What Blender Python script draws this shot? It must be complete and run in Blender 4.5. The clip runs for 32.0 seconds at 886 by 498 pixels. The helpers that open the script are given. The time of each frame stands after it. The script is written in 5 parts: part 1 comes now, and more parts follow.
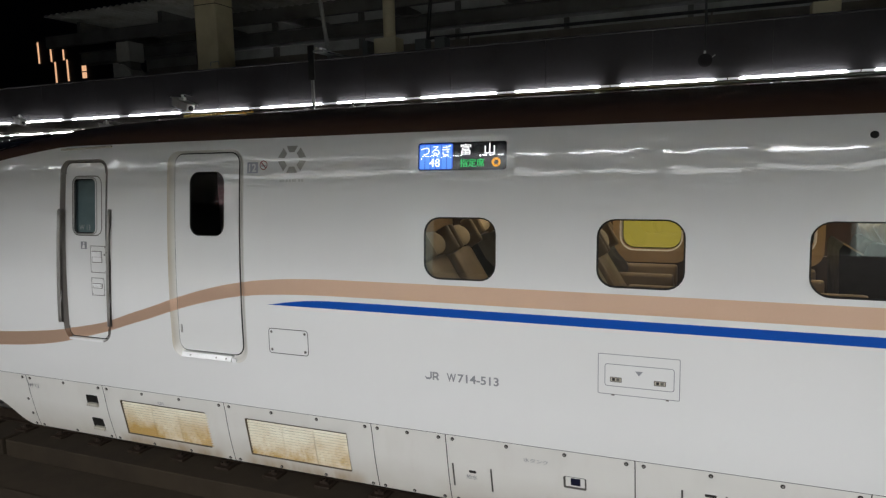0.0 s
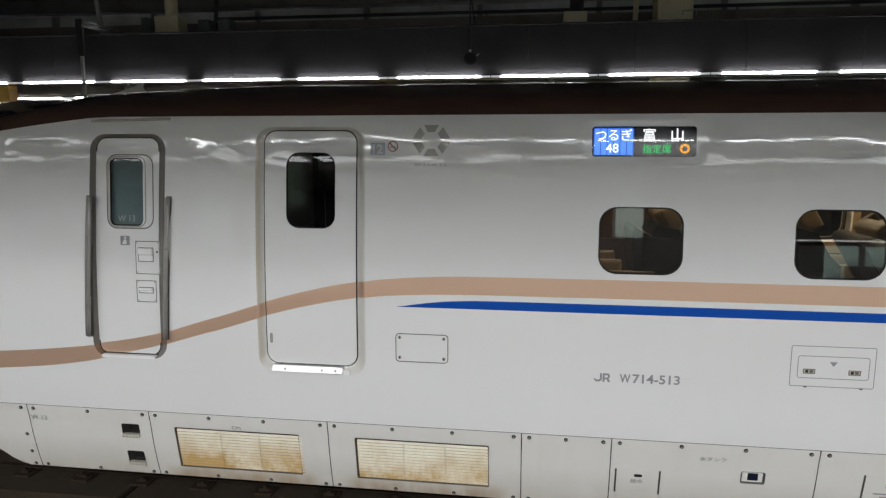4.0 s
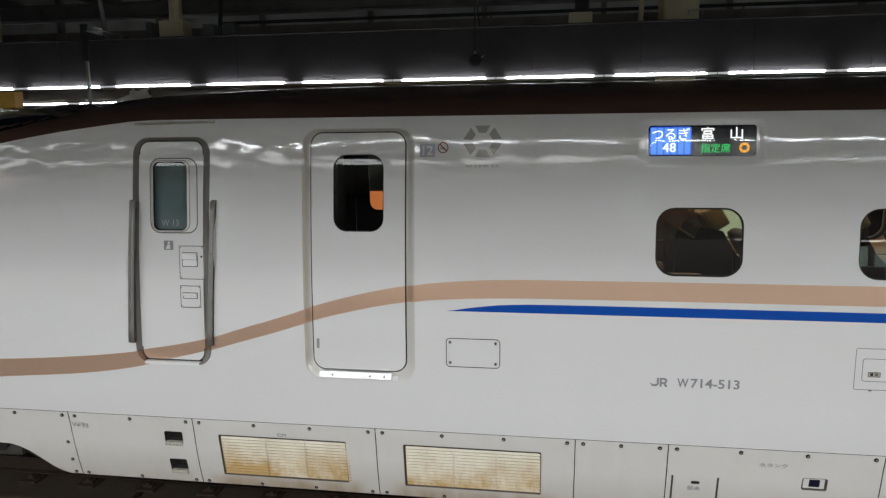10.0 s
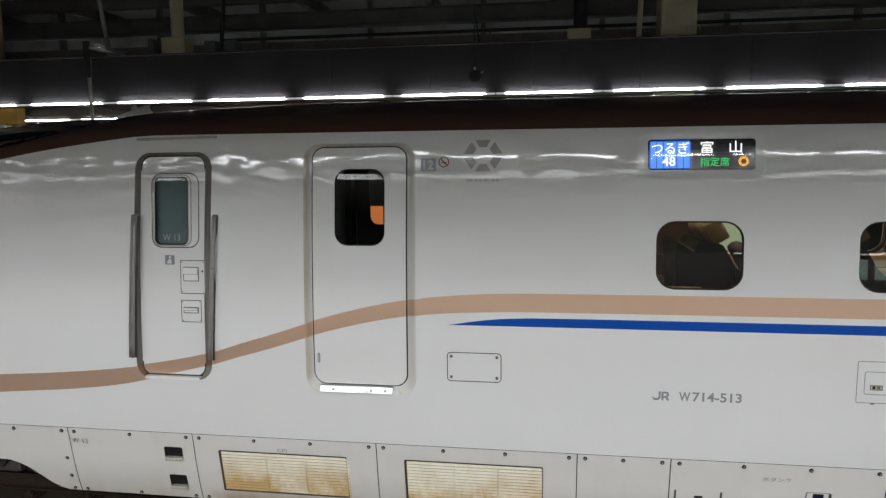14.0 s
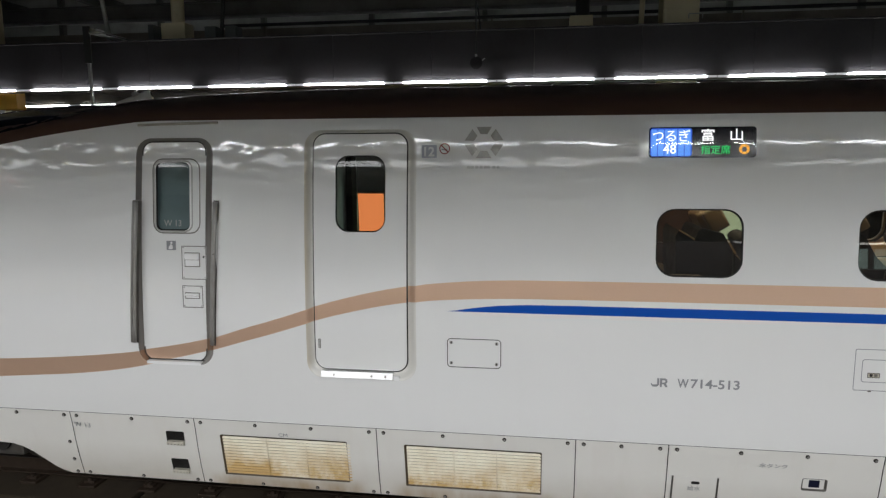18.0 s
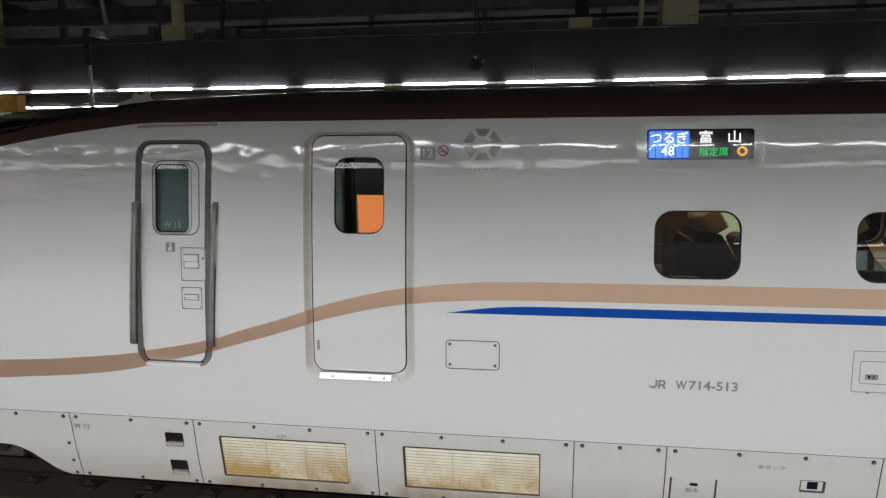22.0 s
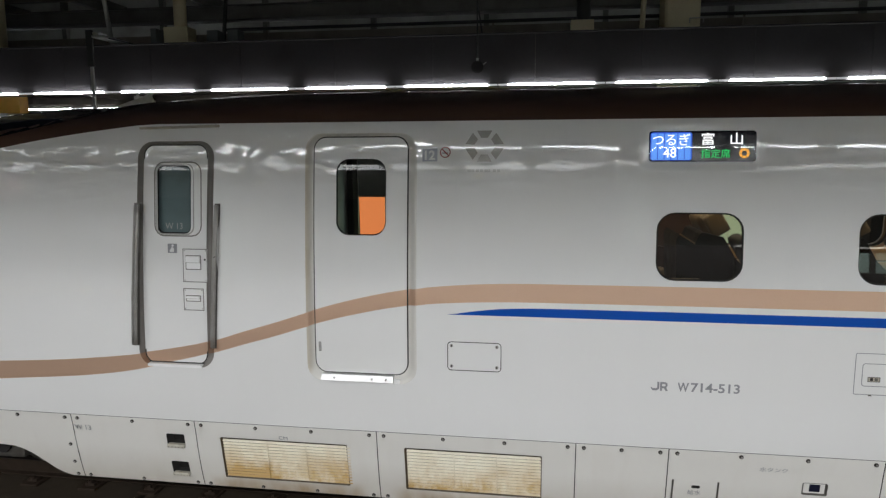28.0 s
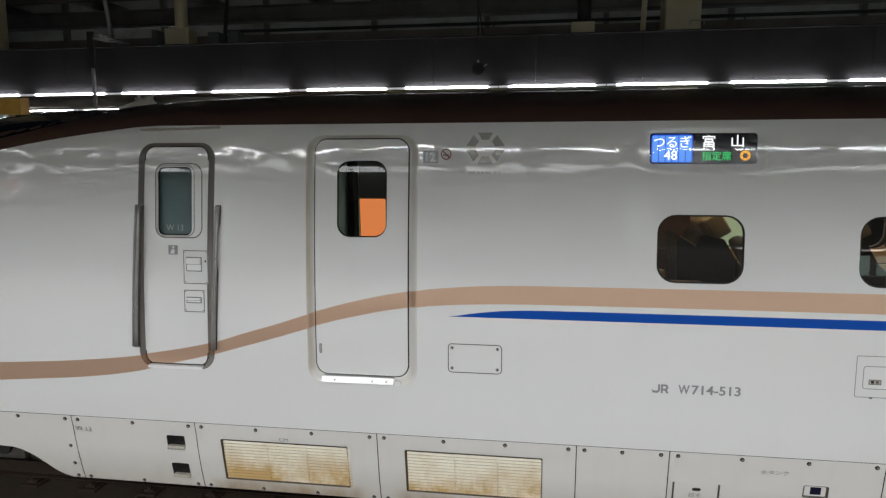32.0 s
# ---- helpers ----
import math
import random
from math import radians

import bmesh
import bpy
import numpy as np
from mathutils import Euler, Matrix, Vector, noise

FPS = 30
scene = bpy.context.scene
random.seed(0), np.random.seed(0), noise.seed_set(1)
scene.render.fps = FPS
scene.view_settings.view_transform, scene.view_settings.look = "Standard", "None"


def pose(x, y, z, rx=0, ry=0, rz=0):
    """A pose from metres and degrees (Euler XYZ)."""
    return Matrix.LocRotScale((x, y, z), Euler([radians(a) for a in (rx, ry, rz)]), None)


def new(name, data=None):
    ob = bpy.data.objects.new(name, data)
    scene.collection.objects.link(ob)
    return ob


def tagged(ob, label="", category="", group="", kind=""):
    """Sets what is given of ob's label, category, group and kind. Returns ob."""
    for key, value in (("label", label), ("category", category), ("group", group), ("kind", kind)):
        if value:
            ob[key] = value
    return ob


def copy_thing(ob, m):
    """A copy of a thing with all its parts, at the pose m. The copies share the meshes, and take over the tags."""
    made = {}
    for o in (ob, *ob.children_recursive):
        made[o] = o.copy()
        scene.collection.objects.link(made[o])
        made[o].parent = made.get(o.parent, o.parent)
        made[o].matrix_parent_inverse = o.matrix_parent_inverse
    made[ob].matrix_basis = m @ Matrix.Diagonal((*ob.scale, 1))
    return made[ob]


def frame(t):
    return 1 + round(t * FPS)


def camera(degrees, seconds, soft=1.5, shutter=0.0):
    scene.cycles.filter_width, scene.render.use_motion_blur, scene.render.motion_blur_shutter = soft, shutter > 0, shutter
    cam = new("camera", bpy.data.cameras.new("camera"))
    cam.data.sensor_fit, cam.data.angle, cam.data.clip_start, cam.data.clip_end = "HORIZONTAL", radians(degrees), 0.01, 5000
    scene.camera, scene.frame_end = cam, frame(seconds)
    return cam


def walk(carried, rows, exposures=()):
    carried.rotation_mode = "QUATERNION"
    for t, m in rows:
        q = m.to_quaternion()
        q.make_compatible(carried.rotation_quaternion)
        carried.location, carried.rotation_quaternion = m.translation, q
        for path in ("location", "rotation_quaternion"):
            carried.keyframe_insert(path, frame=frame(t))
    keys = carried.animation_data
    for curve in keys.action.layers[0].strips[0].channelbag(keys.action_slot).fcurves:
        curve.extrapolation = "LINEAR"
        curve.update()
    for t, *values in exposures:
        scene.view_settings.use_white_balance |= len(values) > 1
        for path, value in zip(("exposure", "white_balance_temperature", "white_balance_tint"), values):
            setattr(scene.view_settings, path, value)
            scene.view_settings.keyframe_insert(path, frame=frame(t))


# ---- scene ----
from mathutils.geometry import delaunay_2d_cdt

# x runs along the track, y away from the camera across the tracks, z up from the rail heads
PATH = [
    (0.0, pose(-0.883, -4.683, 3.025, 82.61, 1.29, 22.22)),
    (0.5, pose(-0.759, -4.684, 3.009, 82.14, 1.23, 20.05)),
    (1.0, pose(-0.631, -4.694, 3.007, 81.77, 1.10, 17.97)),
    (1.5, pose(-0.521, -4.722, 3.010, 81.64, 0.80, 15.92)),
    (2.0, pose(-0.405, -4.736, 3.024, 81.72, 0.49, 14.25)),
    (2.5, pose(-0.328, -4.757, 3.034, 81.81, 0.21, 12.70)),
    (3.0, pose(-0.259, -4.775, 3.032, 81.80, 0.13, 11.25)),
    (3.5, pose(-0.188, -4.802, 3.032, 81.56, 0.08, 9.55)),
    (5.5, pose(-0.056, -4.899, 3.036, 80.90, -0.43, 4.98)),
    (6.0, pose(-0.044, -4.916, 3.034, 80.97, -0.53, 4.21)),
    (6.5, pose(-0.043, -4.929, 3.037, 81.01, -0.59, 3.73)),
    (7.0, pose(-0.051, -4.918, 3.036, 81.02, -0.46, 4.11)),
    (7.5, pose(-0.080, -4.879, 3.032, 81.15, -0.05, 5.54)),
    (8.0, pose(-0.107, -4.858, 3.030, 81.24, 0.13, 6.55)),
    (8.5, pose(-0.133, -4.830, 3.035, 81.32, 0.26, 7.28)),
    (9.0, pose(-0.147, -4.803, 3.022, 81.37, 0.30, 7.81)),
    (9.5, pose(-0.155, -4.799, 3.019, 81.39, 0.36, 8.24)),
    (10.0, pose(-0.156, -4.787, 3.017, 81.58, 0.41, 8.41)),
    (11.0, pose(-0.152, -4.790, 3.015, 81.62, 0.45, 8.50)),
    (12.0, pose(-0.154, -4.790, 3.011, 81.65, 0.44, 8.45)),
    (12.5, pose(-0.158, -4.792, 3.012, 82.02, 0.54, 8.40)),
    (13.0, pose(-0.160, -4.798, 3.012, 82.44, 0.56, 8.39)),
    (13.5, pose(-0.160, -4.799, 3.010, 82.73, 0.56, 8.38)),
    (14.0, pose(-0.163, -4.799, 3.009, 82.87, 0.53, 8.37)),
    (14.5, pose(-0.164, -4.799, 3.007, 82.91, 0.54, 8.39)),
    (16.5, pose(-0.159, -4.807, 2.998, 82.00, 0.34, 8.43)),
    (17.0, pose(-0.160, -4.809, 2.996, 81.85, 0.35, 8.40)),
    (18.0, pose(-0.162, -4.815, 3.000, 81.87, 0.29, 8.43)),
    (19.0, pose(-0.156, -4.816, 3.000, 81.90, 0.29, 8.43)),
    (20.0, pose(-0.154, -4.813, 2.997, 81.95, 0.28, 8.46)),
    (21.0, pose(-0.150, -4.813, 2.998, 81.97, 0.28, 8.45)),
    (22.0, pose(-0.147, -4.821, 3.002, 82.00, 0.28, 8.47)),
    (23.0, pose(-0.147, -4.835, 3.001, 82.04, 0.29, 8.50)),
    (24.0, pose(-0.148, -4.821, 2.999, 82.09, 0.24, 8.49)),
    (25.0, pose(-0.155, -4.820, 2.995, 82.08, 0.21, 8.51)),
    (25.5, pose(-0.157, -4.821, 2.996, 82.12, 0.21, 8.51)),
    (27.5, pose(-0.155, -4.820, 2.997, 82.18, 0.19, 8.55)),
    (28.0, pose(-0.153, -4.823, 2.998, 82.19, 0.20, 8.57)),
    (29.0, pose(-0.152, -4.826, 3.001, 82.23, 0.18, 8.55)),
    (30.0, pose(-0.156, -4.826, 3.001, 82.26, 0.15, 8.58)),
    (31.0, pose(-0.155, -4.821, 2.999, 82.31, 0.17, 8.60)),
    (32.0, pose(-0.156, -4.822, 3.000, 82.33, 0.13, 8.61)),
]
cam = camera(66.58, 32.0, 1.3)
walk(cam, PATH, [(0.0, 0.11), (2.0, 0.09), (3.5, 0.06), (6.0, 0.0), (32.0, 0.0)])

# ---- world ----
world = bpy.data.worlds.new("night")
scene.world = world
world.use_nodes = True
world.node_tree.nodes["Background"].inputs[0].default_value = (0.012, 0.014, 0.02, 1)
world.node_tree.nodes["Background"].inputs[1].default_value = 0.25
scene.view_settings.exposure = 0.0
TUBE_LIGHT = 22.0
NEAR_LIGHT = 72.5


# ---- materials ----
class Mat:
    """A small node builder round one Principled material."""

    def __init__(self, name, colour, rough=0.5, metal=0.0, coat=0.0, spec=0.5):
        self.m = bpy.data.materials.new(name)
        self.m.use_nodes = True
        self.t = self.m.node_tree
        self.b = self.t.nodes["Principled BSDF"]
        self.b.inputs["Base Color"].default_value = (*colour, 1)
        self.b.inputs["Roughness"].default_value = rough
        self.b.inputs["Metallic"].default_value = metal
        self.b.inputs["Coat Weight"].default_value = coat
        self.b.inputs["Coat Roughness"].default_value = 0.06
        self.b.inputs["Specular IOR Level"].default_value = spec
        self.c = self.t.nodes.new("ShaderNodeTexCoord").outputs["Object"]
        self.colour = self.rgb(colour)

    def rgb(self, c):
        n = self.t.nodes.new("ShaderNodeRGB")
        n.outputs[0].default_value = (*c, 1)
        return n.outputs[0]

    def link(self, a, b):
        self.t.links.new(a, b)

    def noise(self, scale, detail=4, stretch=(1, 1, 1), rough=0.55, vec=None):
        mp = self.t.nodes.new("ShaderNodeMapping")
        mp.inputs["Scale"].default_value = stretch
        self.link(vec or self.c, mp.inputs[0])
        n = self.t.nodes.new("ShaderNodeTexNoise")
        n.inputs["Scale"].default_value, n.inputs["Detail"].default_value, n.inputs["Roughness"].default_value = scale, detail, rough
        self.link(mp.outputs[0], n.inputs["Vector"])
        return n.outputs[0]

    def math(self, op, a, b=None, clamp=False):
        n = self.t.nodes.new("ShaderNodeMath")
        n.operation, n.use_clamp = op, clamp
        for i, v in enumerate((a, b)):
            if v is None:
                continue
            if isinstance(v, (int, float)):
                n.inputs[i].default_value = v
            else:
                self.link(v, n.inputs[i])
        return n.outputs[0]

    def ramp(self, fac, a, b, lo=0.0, hi=1.0, soft=False):
        n = self.t.nodes.new("ShaderNodeMapRange")
        n.interpolation_type = "SMOOTHSTEP" if soft else "LINEAR"
        n.inputs["From Min"].default_value, n.inputs["From Max"].default_value = a, b
        n.inputs["To Min"].default_value, n.inputs["To Max"].default_value = lo, hi
        self.link(fac, n.inputs["Value"])
        return n.outputs[0]

    def mix(self, fac, a, b):
        n = self.t.nodes.new("ShaderNodeMix")
        n.data_type = "RGBA"
        for v, s in ((fac, n.inputs[0]), (a, n.inputs[6]), (b, n.inputs[7])):
            if isinstance(v, (int, float)):
                s.default_value = v
            elif isinstance(v, tuple):
                s.default_value = (*v, 1)
            else:
                self.link(v, s)
        return n.outputs[2]

    def axes(self):
        n = self.t.nodes.new("ShaderNodeSeparateXYZ")
        self.link(self.c, n.inputs[0])
        return n.outputs

    def curve(self, value, points):
        """A smooth curve through (x, y) points."""
        xs, ys = [float(spread(p[0])) for p in points], [p[1] for p in points]
        n = self.t.nodes.new("ShaderNodeFloatCurve")
        x0, x1, y0, y1 = min(xs), max(xs), min(ys), max(ys)
        c = n.mapping.curves[0]
        for i, (x, y) in enumerate(zip(xs, ys)):
            u, w = (x - x0) / (x1 - x0), (y - y0) / (y1 - y0 + 1e-9)
            if i == 0:
                c.points[0].location = (u, w)
            elif i == len(points) - 1:
                c.points[len(c.points) - 1].location = (u, w)
            else:
                c.points.new(u, w)
        n.mapping.update()
        self.link(self.ramp(value, x0, x1), n.inputs["Value"])
        return self.ramp(n.outputs[0], 0, 1, y0, y1)

    def tint(self, colour):
        self.link(colour, self.b.inputs["Base Color"])
        return self

    def bump(self, height, strength=0.2, distance=0.002):
        n = self.t.nodes.new("ShaderNodeBump")
        n.inputs["Strength"].default_value, n.inputs["Distance"].default_value = strength, distance
        self.link(height, n.inputs["Height"])
        self.link(n.outputs[0], self.b.inputs["Normal"])
        self.link(n.outputs[0], self.b.inputs["Coat Normal"])
        return self

    def glow(self, colour, strength):
        self.b.inputs["Emission Color"].default_value = (*colour, 1)
        self.b.inputs["Emission Strength"].default_value = strength
        return self


def worn(name, colour, rough, metal=0.0, dirt=(0.5, 0.45, 0.38), amount=0.25, scale=3.0, bump=0.15, coat=0.0, spec=0.5):
    """A material with blotches at two scales and a fine relief."""
    m = Mat(name, colour, rough, metal, coat, spec)
    big, fine = m.noise(scale, 5), m.noise(scale * 22, 3)
    dark = tuple(c * d for c, d in zip(colour, dirt))
    col = m.mix(m.ramp(big, 0.35, 0.8, 0, amount * 1.6, True), m.colour, dark)
    col = m.mix(m.ramp(fine, 0.4, 0.8, 0, amount), col, tuple(c * 0.7 for c in colour))
    m.tint(col)
    m.link(m.ramp(big, 0.3, 0.8, max(rough - 0.08, 0.03), min(rough + 0.12, 1)), m.b.inputs["Roughness"])
    if bump:
        m.bump(fine, bump, 0.003)
    return m.m


def spread(x):
    """Evens out the lengths of the side's layout towards both ends."""
    return x + np.interp(x, (-12.2, -5.0, -3.3, -1.85, -0.8, 0.3, 1.25, 1.75, 2.4, 3.6, 14.0), (0.10, 0.08, 0.058, 0.007, -0.010, -0.014, 0.003, 0.018, 0.035, 0.06, 0.06))


def livery(name="white_livery_paint", base=(0.82, 0.82, 0.81), grime=0.14, rub=None, copper=((0.72, 0.485, 0.345), (0.78, 0.53, 0.38))):
    """White car paint with the copper band that sweeps down to the nose, the blue line under it and faint road film."""
    m = Mat(name, base, 0.38, 0, 0.8, 0.22)
    x, y, z = m.axes()
    top = m.curve(x, [(-13, 0.93), (-8, 1.15), (-6, 1.27), (-4.57, 1.335), (-3.88, 1.385), (-3.12, 1.487), (-2.38, 1.685), (-1.5, 1.944), (-1.14, 2.014), (-0.88, 2.050), (-0.38, 2.080), (0.1, 2.084), (2, 2.087), (14, 2.087)])
    low = m.curve(x, [(-13, 0.75), (-8, 0.93), (-6, 1.07), (-4.57, 1.184), (-3.88, 1.242), (-3.12, 1.380), (-2.38, 1.580), (-1.5, 1.826), (-1.14, 1.891), (-0.88, 1.922), (-0.38, 1.944), (0.1, 1.948), (2, 1.951), (14, 1.951)])
    band = m.math("MULTIPLY", m.math("LESS_THAN", z, top), m.math("GREATER_THAN", z, low))
    btop = m.curve(x, [(-13, 1.80), (-1.5, 1.80), (-0.87, 1.838), (-0.59, 1.877), (-0.38, 1.896), (-0.13, 1.904), (0.42, 1.906), (2, 1.906), (14, 1.906)])
    blue = m.math("MULTIPLY", m.math("LESS_THAN", z, btop), m.math("GREATER_THAN", z, 1.840))
    film = m.noise(0.9, 1, (0.35, 1, 1.6), 0.4)
    streak = m.noise(9, 3, (1, 1, 0.06))
    col = m.mix(m.ramp(film, 0.35, 0.85, 0, grime, True), m.colour, (0.62, 0.6, 0.56))
    col = m.mix(m.ramp(streak, 0.5, 0.8, 0, grime * 0.12), col, (0.5, 0.47, 0.4))
    if rub:
        col = m.mix(m.math("MULTIPLY", m.ramp(x, rub[0], rub[1], 0.85, 0.0, True), m.ramp(m.noise(4, 4, (1, 1, 0.4)), 0.25, 0.7, 0.45, 1.0)), col, (0.46, 0.37, 0.22))
    col = m.mix(band, col, m.mix(m.ramp(m.noise(300, 2), 0.3, 0.7), *copper))
    col = m.mix(blue, col, (0.001, 0.075, 0.42))
    m.tint(col)
    m.link(m.math("MULTIPLY", band, 0.5), m.b.inputs["Metallic"])
    m.b.inputs["Coat Roughness"].default_value = 0.03
    ripple = m.math("MULTIPLY", m.noise(4.5, 1, (1, 1, 1.3)), m.math("MULTIPLY", m.ramp(x, -1.5, -0.3, 1.25, 0.15, True), m.ramp(z, 2.55, 2.85, 0.06, 1.0, True)))
    m.bump(m.math("ADD", m.noise(2.6, 1, (1, 1, 1.6)), ripple), 0.22, 0.01)
    return m.m


def skirt_paint():
    """The same white paint low down: brown dust that thickens in blotches and runs below the vents."""
    m = Mat("dusty_white_skirt_paint", (0.77, 0.755, 0.715), 0.36, 0, 0.15)
    x, y, z = m.axes()
    big, run = m.noise(2.3, 6), m.noise(7, 4, (1, 1, 0.12))
    low = m.ramp(z, 0.62, 0.26, 0, 0.55)
    dust = m.math("MULTIPLY", low, m.ramp(big, 0.3, 0.7, 0.35, 1.0))
    col = m.mix(dust, m.colour, (0.42, 0.36, 0.27))
    col = m.mix(m.ramp(run, 0.52, 0.85, 0, 0.09), col, (0.45, 0.37, 0.26))
    for x0, x1 in ((-2.8, -1.6), (-1.25, -0.07)):
        spot = m.math("MULTIPLY", m.ramp(x, x0 - 0.1, x0 + 0.06, 0, 1, True), m.ramp(x, x1 - 0.06, x1 + 0.1, 1, 0, True))
        spot = m.math("MULTIPLY", spot, m.ramp(z, 0.31, 0.44, 0.75, 0.0, True))
        col = m.mix(m.math("MULTIPLY", spot, m.ramp(run, 0.3, 0.65, 0.25, 1.0)), col, (0.36, 0.24, 0.11))
    m.tint(col)
    m.bump(m.noise(70, 3), 0.06, 0.002)
    return m.m


def rusty_vent():
    """Cream vent blades under ochre brake dust with blotches of its own."""
    m = Mat("dust_stained_vent_paint", (0.86, 0.84, 0.70), 0.42)
    x, y, z = m.axes()
    big, fine = m.noise(3.1, 6), m.noise(26, 4, (1, 1, 0.4))
    cloud = m.math("ADD", m.ramp(big, 0.34, 0.66, 0.25, 1.1), m.ramp(fine, 0.35, 0.75, 0, 0.35))
    low = m.ramp(z, 0.76, 0.42, 0.16, 1.0)
    col = m.mix(m.math("MULTIPLY", cloud, low, True), m.colour, (0.47, 0.29, 0.078))
    m.tint(col)
    m.bump(fine, 0.1, 0.002)
    return m.m


WHITE = livery()
GLOSSWHITE = Mat("glossy_white_pressing", (0.82, 0.82, 0.81), 0.34, 0, 1.0).m
# Base and copper both darkened to paint the shade inside the recess.
CABRIM = livery("recess_shaded_crew_door_surround", (0.17, 0.155, 0.14), 0.3, copper=((0.27, 0.165, 0.11), (0.32, 0.2, 0.13)))
VENTRIM = worn("dirty_brown_vent_rim", (0.085, 0.06, 0.032), 0.6, amount=0.5, scale=7, bump=0.1)
SURROUND = livery("grimy_door_surround_paint", (0.73, 0.715, 0.67), 0.4, (-1.95, -1.89))
SKIRT = skirt_paint()
VENT = rusty_vent()
# Dark brown backing colour that paints the shade in the gaps between blades.
VENTDARK = worn("brown_vent_gap_shade", (0.06, 0.036, 0.014), 0.8, amount=0.4, scale=6)
BROWN = worn("dark_brown_roof_paint", (0.09, 0.051, 0.035), 0.4, amount=0.05, scale=0.6, bump=0, coat=0.45, spec=0.25)
FRAME = worn("grimy_beige_frame_paint", (0.52, 0.48, 0.4), 0.4, amount=0.45, scale=6, bump=0.05)
TREAD = worn("pale_worn_tread_metal", (0.68, 0.65, 0.56), 0.4, 0.2, amount=0.4, scale=14, bump=0.1)
STEEL = worn("brushed_steel", (0.42, 0.41, 0.39), 0.35, 0.55, amount=0.25, scale=8, bump=0.08)
DULL = worn("dull_grey_metal", (0.2, 0.19, 0.175), 0.45, 0.7, amount=0.4, scale=7, bump=0.1)
MIRROR = worn("polished_sill_metal", (0.8, 0.8, 0.8), 0.42, 0.5, amount=0.06, scale=12, bump=0.05)
CHROME = worn("bright_sill_metal", (0.9, 0.9, 0.9), 0.35, 0.0, amount=0.06, scale=12, bump=0.05)
BOLTDARK = worn("dark_bolt_washer", (0.06, 0.052, 0.046), 0.5, 0.4, amount=0.3, scale=9, bump=0)
RUBBER = Mat("black_rubber", (0.012, 0.012, 0.012), 0.55).m
SEAM = Mat("dark_seam", (0.03, 0.028, 0.026), 0.7).m
BLACK = worn("black_underframe", (0.018, 0.016, 0.015), 0.75, amount=0.4, scale=4)
PLATEGREY = Mat("blue_grey_plate", (0.4, 0.42, 0.48), 0.4).m
WINDSCREEN = Mat("black_windscreen_glass", (0.006, 0.006, 0.007), 0.1, 0, 0.5).m
GREYPRINT = Mat("grey_lettering", (0.27, 0.275, 0.29), 0.4).m
FAINT = Mat("faint_grey_print", (0.6, 0.6, 0.58), 0.4).m
PALEPRINT = Mat("pale_grey_print", (0.42, 0.42, 0.4), 0.4).m
SILVER = worn("silver_emblem_film", (0.38, 0.37, 0.345), 0.35, 0.35, amount=0.15, scale=10, bump=0)
REDPRINT = Mat("dark_red_print", (0.27, 0.03, 0.035), 0.4).m
WHITEPRINT = Mat("white_print", (0.75, 0.75, 0.75), 0.4).m


def glass(name, tint, ior=1.6):
    """A thin pane: tinted see-through, mirrored by Fresnel."""
    m = bpy.data.materials.new(name)
    m.use_nodes = True
    t = m.node_tree
    out = t.nodes["Material Output"]
    t.nodes.remove(t.nodes["Principled BSDF"])
    see, shine, mix, fr = (t.nodes.new("ShaderNode" + k) for k in ("BsdfTransparent", "BsdfGlossy", "MixShader", "Fresnel"))
    see.inputs[0].default_value = (*tint, 1)
    shine.inputs["Roughness"].default_value = 0.02
    fr.inputs["IOR"].default_value = ior
    for x, y in ((fr.outputs[0], mix.inputs[0]), (see.outputs[0], mix.inputs[1]), (shine.outputs[0], mix.inputs[2]), (mix.outputs[0], out.inputs[0])):
        t.links.new(x, y)
    return m


PANE = glass("bronze_tinted_glass", (0.56, 0.52, 0.42), 2.6)
SIGNGLASS = glass("clear_sign_cover", (0.96, 0.96, 0.96), 1.5)
DOORPANE = glass("grey_tinted_glass", (0.66, 0.66, 0.62))
LEATHER = worn("tan_leather", (0.22, 0.165, 0.105), 0.42, amount=0.25, scale=5, bump=0.15)
PILLOW = worn("beige_headrest_cloth", (0.55, 0.47, 0.36), 0.8, amount=0.2, scale=9)
SHELL = worn("dark_brown_seat_shell", (0.010, 0.008, 0.007), 0.5, amount=0.2, scale=6, bump=0.03, spec=0.2)
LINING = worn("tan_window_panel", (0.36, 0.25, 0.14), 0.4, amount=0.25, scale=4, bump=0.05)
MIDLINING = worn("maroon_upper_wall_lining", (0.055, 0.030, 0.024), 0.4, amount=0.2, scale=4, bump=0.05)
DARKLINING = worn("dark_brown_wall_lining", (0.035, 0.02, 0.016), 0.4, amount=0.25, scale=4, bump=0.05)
GREYGREEN = worn("grey_green_panel", (0.3, 0.36, 0.33), 0.5, amount=0.2, scale=4)
# Mauve tint put into the grey to offset the green light from the boards.
VESTWALL = worn("mauve_grey_vestibule_wall", (0.32, 0.265, 0.27), 0.45, amount=0.2, scale=4)
VESTIBULE = worn("brown_grey_vestibule_panel", (0.06, 0.054, 0.047), 0.45, amount=0.3, scale=4)
CARPET = worn("dark_carpet", (0.06, 0.04, 0.035), 0.9, amount=0.3, scale=9)
CABBACKING = worn("blue_grey_pane_backing", (0.22, 0.31, 0.34), 0.6, amount=0.2, scale=5)

